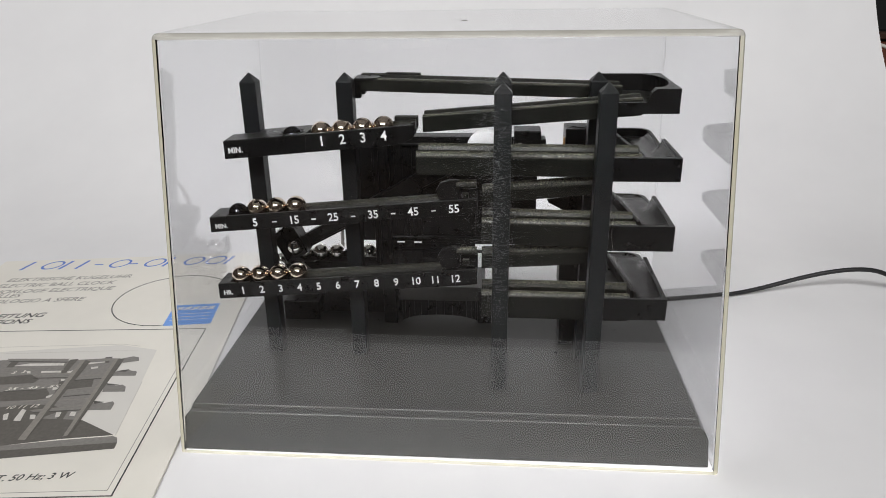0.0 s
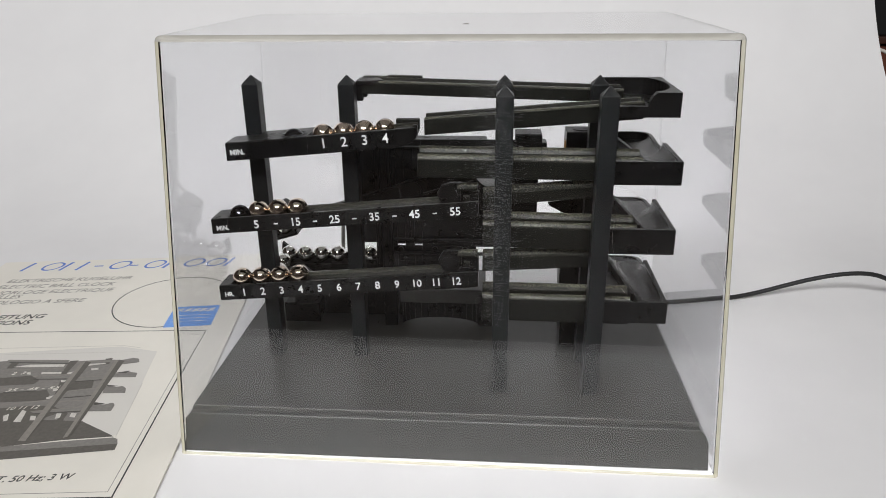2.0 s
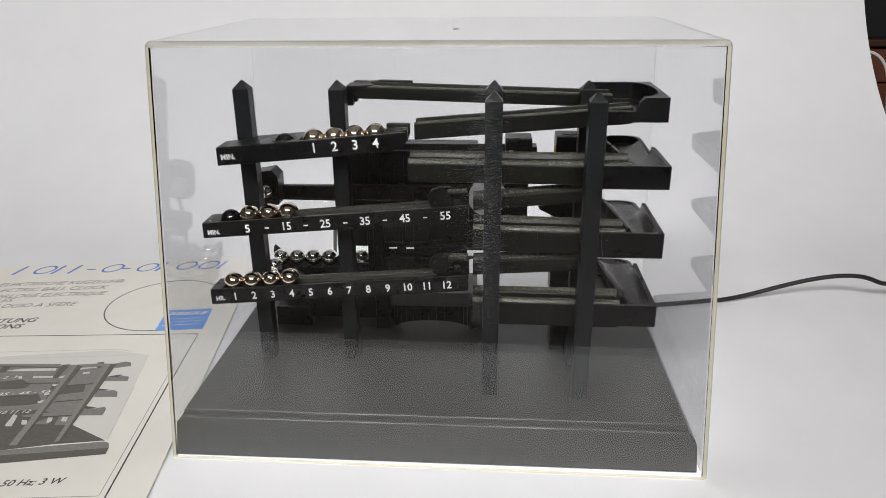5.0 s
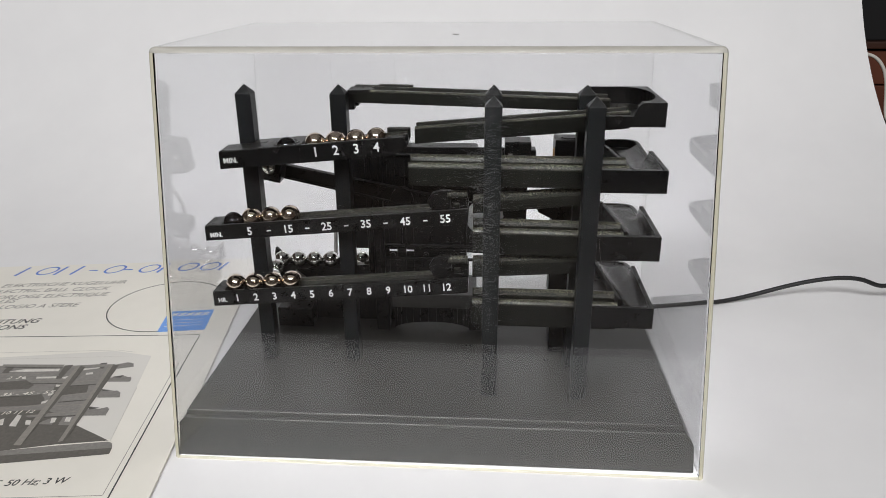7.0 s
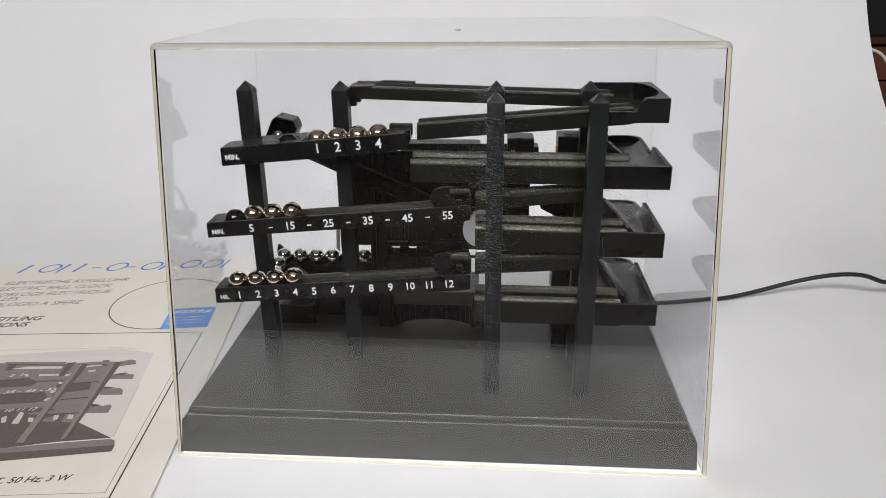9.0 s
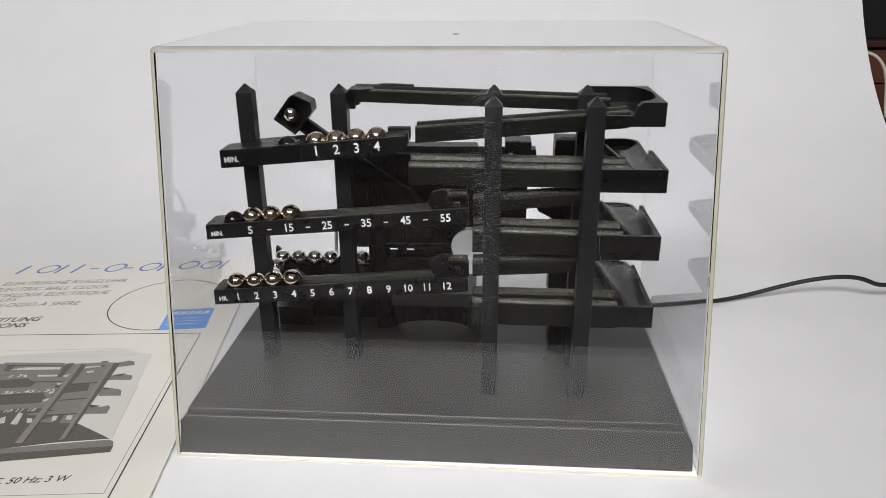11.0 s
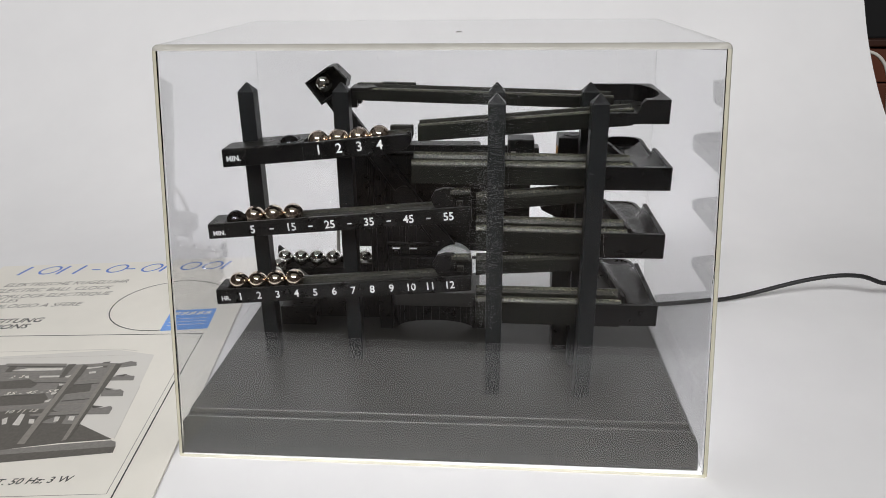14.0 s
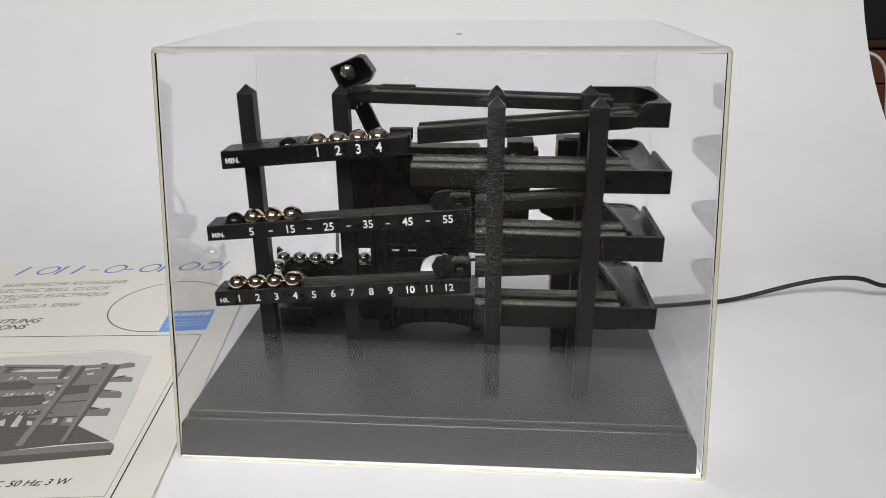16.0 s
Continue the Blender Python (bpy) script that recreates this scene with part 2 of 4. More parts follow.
# ---- setting ----
def build_setting():
    # table under the paper
    ob = finish(block(-1.6, 1.6, -0.9, 1.0, -0.045, -0.0008, 0.004), "tabletop", TABLE)
    tagged(ob, "dark brown wooden tabletop under the white paper", "table", kind="structure")
    # paper: flat, then swept up into a curve behind the clock
    bm = bmesh.new()
    line = [(-0.165, 0.0), (-0.08, 0.0), (0.0, 0.0), (0.1, 0.0), (0.2, 0.0), (0.28, 0.0)]
    cy, radius = 0.28, 0.30
    for i in range(1, 25):
        a = radians(i * 3.15)
        line.append((cy + radius * math.sin(a), radius * (1 - math.cos(a))))
    y, z = line[-1]
    for i in range(1, 8):
        line.append((y + 0.025 * i, z + 0.1 * i))
    right = lambda zz: 0.5747 - 0.088 * zz
    top, low = [], []
    for k, (yy, zz) in enumerate(line):
        ya, za = line[max(k - 1, 0)]
        yb, zb = line[min(k + 1, len(line) - 1)]
        n = Vector((0, za - zb, yb - ya)).normalized() * 0.0006
        xs = [-0.75 + (right(zz) + 0.75) * u / 14 for u in range(15)]
        top.append([bm.verts.new((x, yy, zz)) for x in xs])
        low.append([bm.verts.new((x, yy - n.y, zz - n.z)) for x in xs])
    for a, b in zip(top, top[1:]):
        for i in range(14):
            bm.faces.new((a[i], a[i + 1], b[i + 1], b[i])).smooth = True
    for a, b in zip(low, low[1:]):
        for i in range(14):
            bm.faces.new((a[i], b[i], b[i + 1], a[i + 1])).smooth = True
    for a, b in ((top[0], low[0]), (low[-1], top[-1]), ([r[0] for r in low], [r[0] for r in top]), ([r[-1] for r in top], [r[-1] for r in low])):
        for i in range(len(a) - 1):
            e = bm.faces.new((a[i], b[i], b[i + 1], a[i + 1]))
    bm.edges.ensure_lookup_table()
    for e in bm.edges:
        if len(e.link_faces) == 2 and not all(f.smooth for f in e.link_faces):
            e.smooth = False
    ob = finish(bm, "backdrop", SHEET)
    tagged(ob, "white paper sheet swept up behind the clock", "backdrop", kind="structure")
    # room behind
    ob = finish(block(-1.9, 1.9, 1.55, 1.65, -0.75, 2.3), "wall_north", WOOD)
    tagged(ob, "dark brown wooden wall far behind", "wall", kind="structure")
    ob = finish(block(-1.9, 1.9, -2.1, -2.0, -0.75, 2.3), "wall_south", WALL)
    tagged(ob, "plain dim room wall", "wall", kind="structure")
    for name, x in (("wall_west", -1.95), ("wall_east", 1.85)):
        ob = finish(block(x, x + 0.1, -2.0, 1.55, -0.75, 2.3), name, WALL)
        tagged(ob, "plain dim room wall", "wall", kind="structure")
    ob = finish(block(-1.9, 1.9, -2.0, 1.6, 2.3, 2.4), "ceiling", paper("ceiling_paint", (0.7, 0.69, 0.67), (0.75, 0.74, 0.72), 3))
    tagged(ob, "pale painted ceiling", "ceiling", kind="structure")
    ob = finish(block(-1.9, 1.9, -2.0, 1.6, -0.85, -0.75), "floor", TABLE)
    tagged(ob, "dark wooden floor", "floor", kind="structure")


# ---- the clock ----
FRONT, BACK = 0.040, 0.055          # the run of the front channels in depth
ROW_F, ROW_B = 0.030, 0.062         # the two rows of posts
AXLE = (0.108, 0.092, 0.1107)
D = 0.0101                          # ball size


def build_base(clock):
    bm = bmesh.new()
    rings = [(0.0, 0.0, 0.001), (0.0006, 0.0022, 0.0145), (0.0022, 0.0028, 0.0185), (0.0046, 0.0031, 0.0211), (0.0048, 0.0034, 0.0214), (0.0050, 0.0057, 0.0215), (0.0054, 0.0060, 0.0238), (0.0058, 0.0063, 0.0241)]
    made = []
    for side, front, z in rings:
        made.append([bm.verts.new(v) for v in ((side, front, z), (0.26 - side, front, z), (0.26 - side, 0.156 - side, z), (side, 0.156 - side, z))])
    for a, b in zip(made, made[1:]):
        for i in range(4):
            bm.faces.new((a[i], a[(i + 1) % 4], b[(i + 1) % 4], b[i]))
    bm.faces.new(made[0][::-1])
    bm.faces.new(made[-1])
    part("base", bm, BASE, clock, "dark grey plastic base with bevelled edges")


def build_post(clock, x, y, z0=0.0225):
    h = 0.004
    bm = bmesh.new()
    add_box(bm, x - h, x + h, y - h, y + h, z0, 0.175)
    top = [f for f in bm.faces if f.normal.z > 0.9]
    peak = bmesh.ops.poke(bm, faces=top)["verts"][0]
    peak.co.z += 0.0045
    ring = [e for e in bm.edges if abs(e.verts[0].co.z - e.verts[1].co.z) > 0.01 or (e.verts[0].co.z > 0.17 and e.verts[1].co.z > 0.17)]
    soften(bm, 0.0004, 2, ring)
    part("post", bm, POST, clock)


def numerals(bar, items, x0, z0, slope, size, drop):
    tilt = Matrix.Rotation(radians(90), 4, "X")
    lean = Matrix.Rotation(-math.atan(slope), 4, "Y")
    for text, x, s in items:
        m = Matrix.Translation((x, FRONT - 0.00005, z0 + (x - x0) * slope - drop)) @ lean @ tilt
        if text == "-":
            bm = bmesh.new()
            add_box(bm, -0.0011, 0.0011, -0.0003, 0.0003, -0.0001, 0.0001)
            bmesh.ops.transform(bm, verts=bm.verts[:], matrix=m @ Matrix.Translation((0, 0.0016, 0)))
            part("dash", bm, WHITE, bar)
        else:
            lettering("numeral", text, s, m, WHITE, bar, bold=0.00008, align="CENTER", wide=0.95)


def build_bar(clock, x0, x1, z0, z1, height, flat, texts, funnel, hole=None):
    """A numbered ball channel: front wall, groove, rounded back ledge, solid left end."""
    slope = (z1 - z0) / (x1 - x0)
    at = lambda x: z0 + (x - x0) * slope
    f, b, h = FRONT, BACK, height
    bm = bmesh.new()
    xs = x0 + flat
    groove = [(f, 0), (f + 0.0016, 0), (f + 0.0026, -0.0024), (f + 0.0048, -0.0036), (f + 0.0078, -0.0036)]
    ledge = [(b - 0.006, -0.0028), (b - 0.0054, -0.0010), (b - 0.0042, -0.0001), (b - 0.003, 0.0001), (b - 0.0014, -0.0002), (b, -0.0014)]
    run(bm, [(f, -h)] + groove + [(b - 0.006, -0.0040), (b, -0.0040), (b, -h)], xs, x1 - 0.011, at(xs), at(x1 - 0.011))
    lows = [(-h, x1 - 0.011), (-h, x1 - 0.006), (-h * 0.985, x1 - 0.002), (-h * 0.95, x1)] if funnel else [(-h, x1 - 0.011), (-h * 0.93, x1 - 0.006), (-h * 0.76, x1 - 0.002), (-h * 0.55, x1)]
    for (ha, xa), (hb, xb) in zip(lows, lows[1:]):
        outline = groove + [(b - 0.006, -0.0040), (b, -0.0040)]
        va = [bm.verts.new((xa, y, at(xa) + z)) for y, z in [(f, ha)] + outline + [(b, ha)]]
        vb = [bm.verts.new((xb, y, at(xb) + z)) for y, z in [(f, hb)] + outline + [(b, hb)]]
        n = len(va)
        for i in range(n):
            bm.faces.new((va[i], va[(i + 1) % n], vb[(i + 1) % n], vb[i]))
        if xb == x1:
            bm.faces.new(vb[::-1])
    run(bm, [(f, -h), (f, -0.0003), (f + 0.0003, 0), (b - 0.0003, 0), (b, -0.0003), (b, -h)], x0, xs, at(x0), at(xs))
    bar = part("number_bar", bm, BLACK, clock, "black plastic bar with white numerals and a ball groove")
    bm = bmesh.new()
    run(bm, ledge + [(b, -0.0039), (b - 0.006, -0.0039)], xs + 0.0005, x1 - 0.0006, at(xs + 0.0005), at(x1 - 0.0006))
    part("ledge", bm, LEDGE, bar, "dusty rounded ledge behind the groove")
    numerals(bar, texts, x0, z0, slope, 0.005, 0.0062)
    if hole:
        bm = bmesh.new()
        ring = 28
        rows = [(0.0066, 0.00005), (0.0062, 0.0004), (0.0056, 0.0004), (0.0052, -0.0003)]
        loops = [[bm.verts.new((hole + r * math.cos(2 * math.pi * i / ring), 0.0472 + r * math.sin(2 * math.pi * i / ring), at(hole + r * math.cos(2 * math.pi * i / ring)) + z)) for i in range(ring)] for r, z in rows]
        for a, c in zip(loops, loops[1:]):
            for i in range(ring):
                bm.faces.new((a[i], a[(i + 1) % ring], c[(i + 1) % ring], c[i]))
        part("ball_hole", bm, BLACK, bar, smooth=True)
    if funnel:
        fx, fz = x1 - 0.0206, at(x1 - 0.0206) + funnel
        bm = bmesh.new()
        outline = [(0, 0.0052), (0.0024, 0.0094), (0.0068, 0.0108), (0.0118, 0.0108), (0.0118, 0.0018), (0.0100, -0.0008), (0.0067, -0.0018), (0.0022, 0.0)]
        prism(bm, [(fx + x, fz + z) for x, z in outline], f + 0.0060, f + 0.0092)
        guide = part("ball_guide", bm, BLACK, bar, "black six-sided ball guide")
        bm = bmesh.new()
        run(bm, [(f + 0.0055, 0.0068), (f + 0.0050, 0.0080), (f + 0.0055, 0.0098), (f + 0.0068, 0.0108), (f + 0.0080, 0.0106), (f + 0.0088, 0.0092), (f + 0.0088, 0.0068)], fx + 0.0100, fx + 0.0201, fz, fz + 0.0003)
        part("guide_rod", bm, RAIL, guide)
        bm = block(fx + 0.0100, fx + 0.0206, f + 0.0085, b - 0.002, fz - 0.002, fz + 0.0060, 0.0003)
        part("guide_block", bm, BLACK, guide)
        bm = block(fx + 0.0130, fx + 0.0162, f + 0.0060, f + 0.0086, fz + 0.0012, fz + 0.0042, 0.0004)
        part("guide_pin", bm, LEDGE, guide)
    return bar, slope


def build_channel(clock, x0, x1, z0, z1, height, name="rail", y0=FRONT, y1=BACK, kind="two", label=""):
    """An open ball rail; z is the height of the front wall's top."""
    bm = bmesh.new()
    w = y1 - y0
    h = -height
    if kind == "two":
        prof = [(y0, h), (y0, 0), (y0 + 0.0002, 0.0008), (y0 + 0.001, 0.0021), (y0 + 0.0024, 0.0027), (y0 + 0.0038, 0.0021), (y0 + 0.0046, 0.0004), (y0 + 0.0052, -0.0040), (y1 - 0.0058, -0.0040),
                (y1 - 0.0052, 0.0014), (y1 - 0.0044, 0.0032), (y1 - 0.0030, 0.0043), (y1 - 0.0014, 0.0038), (y1, 0.0015), (y1, h)]
    elif kind == "one":
        prof = [(y0, h), (y0, -0.0034), (y0 + 0.0004, -0.0018), (y0 + 0.0015, -0.0004), (y0 + 0.003, 0), (y0 + 0.0045, -0.0006), (y0 + 0.006, -0.0035), (y1 - 0.003, -0.0038), (y1, -0.0025), (y1, h)]
    else:
        prof = [(y0, h), (y0, -0.0006), (y0 + 0.0006, 0.0), (y0 + 0.0026, 0.0002), (y0 + 0.0032, -0.003), (y0 + w * 0.5, -0.0042), (y1 - 0.003, -0.003), (y1 - 0.0024, 0.0006), (y1, 0.0004), (y1, h)]
    run(bm, prof, x0, x1, z0, z1)
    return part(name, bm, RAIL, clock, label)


def rounded(x0, x1, y0, y1, r, corners=(0, 0, 1, 1), steps=7):
    """Outline in (x, y), from front left round to back left; r at the chosen corners."""
    pts = []
    spots = [(x0, y0, 180), (x1, y0, 270), (x1, y1, 0), (x0, y1, 90)]
    for (x, y, start), use in zip(spots, corners):
        if not use:
            pts.append((x, y))
            continue
        ox = x + r if x == x0 else x - r
        oy = y + r if y == y0 else y - r
        for i in range(steps + 1):
            a = radians(start + 90 * i / steps)
            pts.append((ox + r * math.cos(a), oy + r * math.sin(a)))
    return pts


def dish(bm, outer, inner, z0, rim, floor):
    """A tray: outer outline, inner outline, rim height as a function of the place."""
    n = len(outer)
    lo = [bm.verts.new((x, y, z0)) for x, y in outer]
    hi = [bm.verts.new((x, y, rim(x, y))) for x, y in outer]
    ih = [bm.verts.new((*q, rim(*p))) for p, q in zip(outer, inner)]
    il = [bm.verts.new((x, y, floor)) for x, y in inner]
    for a, b in ((lo, hi), (hi, ih), (ih, il)):
        for i in range(n):
            bm.faces.new((a[i], a[(i + 1) % n], b[(i + 1) % n], b[i]))
    bm.faces.new(lo[::-1])
    bm.faces.new(il)
    return bm


def arc(ox, oy, rx, ry, a0, a1, steps):
    return [(ox + rx * math.cos(radians(a0 + (a1 - a0) * i / steps)), oy + ry * math.sin(radians(a0 + (a1 - a0) * i / steps))) for i in range(steps + 1)]


def build_top_tray(clock, ztop, zbottom):
    x0, x1, y0, y1, cut = 0.2075, 0.2378, 0.0365, 0.0835, 0.2232
    xm, n = x0 + 0.012, 10
    outer = [(x0, y0), (cut, y0), (cut + 0.0018, y0)] + [(cut + 0.004 + (x1 - cut - 0.004) * i / (n // 2), y0) for i in range(n // 2 + 1)] + [(x1, y0 + (y1 - y0) * (i + 1) / n) for i in range(n)] + [(x0, y1)]
    count = len(outer) - 4
    inner = [(x0 + 0.001, y0 + 0.0025), (cut, y0 + 0.0025), (cut + 0.0018, y0 + 0.0030)] + arc(cut + 0.0035, (y0 + y1) / 2 + 0.0008, x1 - cut - 0.0052, (y1 - y0) / 2 - 0.0032, -90, 90, count - 1) + [(x0 + 0.001, y1 - 0.002)]
    rim = lambda x, y: ztop - 0.0062 if (x <= cut + 1e-5 and y <= y0 + 1e-5) else ztop - 0.0018 if x <= cut + 0.00185 and y <= y0 + 1e-5 else ztop
    bm = dish(bmesh.new(), outer, inner, zbottom, rim, zbottom + 0.0030)
    part("turn_tray", bm, BLACK, clock, "black plastic tray where the balls turn back")


def build_tray(clock, ztop, zbottom, notch, low, back):
    x0, x1, y0, y1 = 0.2085, 0.2412, 0.0350, 0.1165
    t = 0.0020
    floor = zbottom + 0.0030
    corner = arc(x1 - 0.008, y1 - 0.008, 0.008, 0.008, 0, 90, 6)
    inner_corner = arc(x1 - 0.008, y1 - 0.008, 0.006, 0.006, 0, 90, 6)
    outer = [(x0, y0), (x1, y0), (x1, notch), (x1, notch + 0.0012)] + corner + [(x0, y1), (x0, y1 - t), (x0, y0 + t)]
    inner = [(x0 + 0.0002, y0 + t), (x1 - t, y0 + t), (x1 - t, notch), (x1 - t, notch + 0.0012)] + inner_corner + [(x0 + 0.0004, y1 - t), (x0 + 0.0004, y1 - t - 0.0004), (x0 + 0.0004, y0 + t + 0.0004)]

    def rim(x, y):
        if x < x0 + 1e-5 and y0 + 1e-4 < y < y1 - 1e-4:
            return floor + 0.0003
        if y <= notch + 1e-5:
            return ztop
        return low + (back - low) * (y - notch) / (y1 - notch)

    bm = dish(bmesh.new(), outer, inner, zbottom, rim, floor)
    tray = part("turn_tray", bm, BLACK, clock, "black plastic tray where the balls turn back")
    bm = bmesh.new()
    upright(bm, [(0.2205, 0.1040), (0.2222, 0.1044), (0.2285, 0.0540), (0.2268, 0.0536)], zbottom + 0.002, ztop - 0.0042)
    part("divider", bm, BLACK, tray)
    # rounded gutter along the outer wall, closed by a bowl at the front
    bm = bmesh.new()
    grid = []
    for i in range(15):
        y = 0.0375 + 0.0690 * i / 14
        xa = 0.2285 - 0.0063 * max(0.0, min(1.0, (y - 0.0538) / 0.0502))
        bowl = max(0.0, (0.0460 - y) / 0.0085) ** 2
        row = []
        for k in range(11):
            u = 2.0 * k / 10 - 1.0
            side = (ztop - 0.0042) if u < 0 else rim(x1, y) - 0.0004
            zz = floor + 0.0006 + (side - floor - 0.0006) * abs(u) ** 2.6
            row.append(bm.verts.new((xa + (x1 - t - xa) * k / 10, y, zz + (ztop - 0.0012 - zz) * bowl)))
        grid.append(row)
    for p, q in zip(grid, grid[1:]):
        for k in range(10):
            bm.faces.new((p[k], p[k + 1], q[k + 1], q[k]))
    part("gutter", bm, GLOSS, tray, smooth=True)
    bm = block(0.1925, 0.2085, 0.0870, 0.1020, ztop - (0.0110 if ztop > 0.13 else 0.0190), ztop + 0.0020, 0.0006)
    part("rear_lane", bm, BLACK, tray)
    bm = bmesh.new()
    drum(bm, (0.2005, 0.0945, ztop + 0.0021), 0.0046, 0.0006, "z", 28)
    part("rear_hole", bm, POST, tray)
    if 0.09 < ztop < 0.13:
        bm = prism(bmesh.new(), [(0.184, 0.107), (0.196, 0.109), (0.196, 0.1), (0.193, 0.101), (0.185, 0.105)], 0.0868, 0.0885)
        part("lane_chute", bm, BLACK, tray)
    if ztop > 0.13:
        part("contact", block(0.1915, 0.1924, 0.0880, 0.0905, ztop - 0.0085, ztop - 0.0030, 0.0002), BRASS, tray, "amber metal contact strip")
    return tray


def build_housing(clock):
    """Rear plate with windows, motor box and feet."""
    y0, y1 = 0.100, 0.1014
    x0, x1, z0, z1 = 0.0735, 0.1790, 0.058, 0.1385
    holes = [(0.0775, 0.0857, 0.0655, 0.0765), (0.0984, 0.1030, 0.0748, 0.0760), (0.1085, 0.1131, 0.0748, 0.0760)]
    xs = sorted({x0, x1, 0.1445, *[v for h in holes for v in h[:2]]})
    zs = sorted({z0, z1, *[v for h in holes for v in h[2:]]})
    bm = bmesh.new()
    for i in range(len(xs) - 1):
        for k in range(len(zs) - 1):
            mx, mz = (xs[i] + xs[i + 1]) / 2, (zs[k] + zs[k + 1]) / 2
            if any(a < mx < b and c < mz < d for a, b, c, d in holes) or (mx > 0.1445 and mz < 0.0748):
                continue
            add_box(bm, xs[i], xs[i + 1], y0, y1, zs[k], zs[k + 1])
    plate = part("rear_plate", bm, BLACK, clock, "black plastic rear plate with small windows")
    # relief of the plate
    for a, b, c, d, depth in ((0.0745, 0.0768, 0.060, 0.137, 0.003), (0.0872, 0.0895, 0.060, 0.137, 0.0025), (0.0935, 0.0958, 0.060, 0.137, 0.0035), (0.0958, 0.150, 0.0700, 0.0716, 0.002),
                              (0.0885, 0.0935, 0.118, 0.134, 0.0015), (0.0958, 0.150, 0.0785, 0.0800, 0.002), (0.105, 0.1065, 0.080, 0.098, 0.0015), (0.0958, 0.118, 0.1335, 0.1350, 0.002)):
        bm = block(a, b, y0 - depth, y0 - 0.00002, c, d, 0.0003)
        part("rib", bm, BLACK, plate)
    for x, z in ((0.0915, 0.1065), (0.1005, 0.073), (0.1205, 0.0735), (0.138, 0.0735)):
        bm = drum(bmesh.new(), (x, y0 - 0.0012, z), 0.0016, 0.0024, sides=20)
        drum(bm, (x, y0 - 0.0025, z), 0.0008, 0.0010, sides=12)
        part("screw", bm, BLACK, plate)
    part("motor_box", block(0.092, 0.150, 0.1016, 0.140, 0.084, 0.132, 0.002), BLACK, clock)
    bm = block(0.1655, 0.1800, 0.092, 0.106, 0.131, 0.1435, 0.0006)
    add_box(bm, 0.1800, 0.1828, 0.094, 0.104, 0.1325, 0.1385, 0.0005)
    part("switch_block", bm, BLACK, clock)
    part("switch_label", block(0.1675, 0.1698, 0.0917, 0.0921, 0.1355, 0.1372, 0.0), TONE_B, clock)
    # feet and lower cross bar
    for a, b, c, d, e, f2 in ((0.0270, 0.0490, 0.098, 0.125, 0.024, 0.0365), (0.0895, 0.0975, 0.096, 0.106, 0.024, 0.058), (0.146, 0.155, 0.098, 0.106, 0.024, 0.046), (0.193, 0.205, 0.075, 0.09, 0.024, 0.05)):
        part("foot", block(a, b, c, d, e - 0.001, f2, 0.0006), BLACK, clock)
    deck = part("lower_deck", block(0.0985, 0.1500, 0.098, 0.130, 0.0385, 0.0475, 0.0008), BASE, clock)
    bm = bmesh.new()
    arch = [(0.1235 + 0.0235 * math.cos(radians(a)), 0.0232 + 0.0055 * math.sin(radians(a))) for a in range(0, 181, 12)]
    for (xa, za), (xb, zb) in zip(arch, arch[1:]):
        prism(bm, [(xb, zb), (xa, za), (xa, 0.0384), (xb, 0.0384)], 0.099, 0.1025)
    part("arch_plate", bm, BLACK, deck)


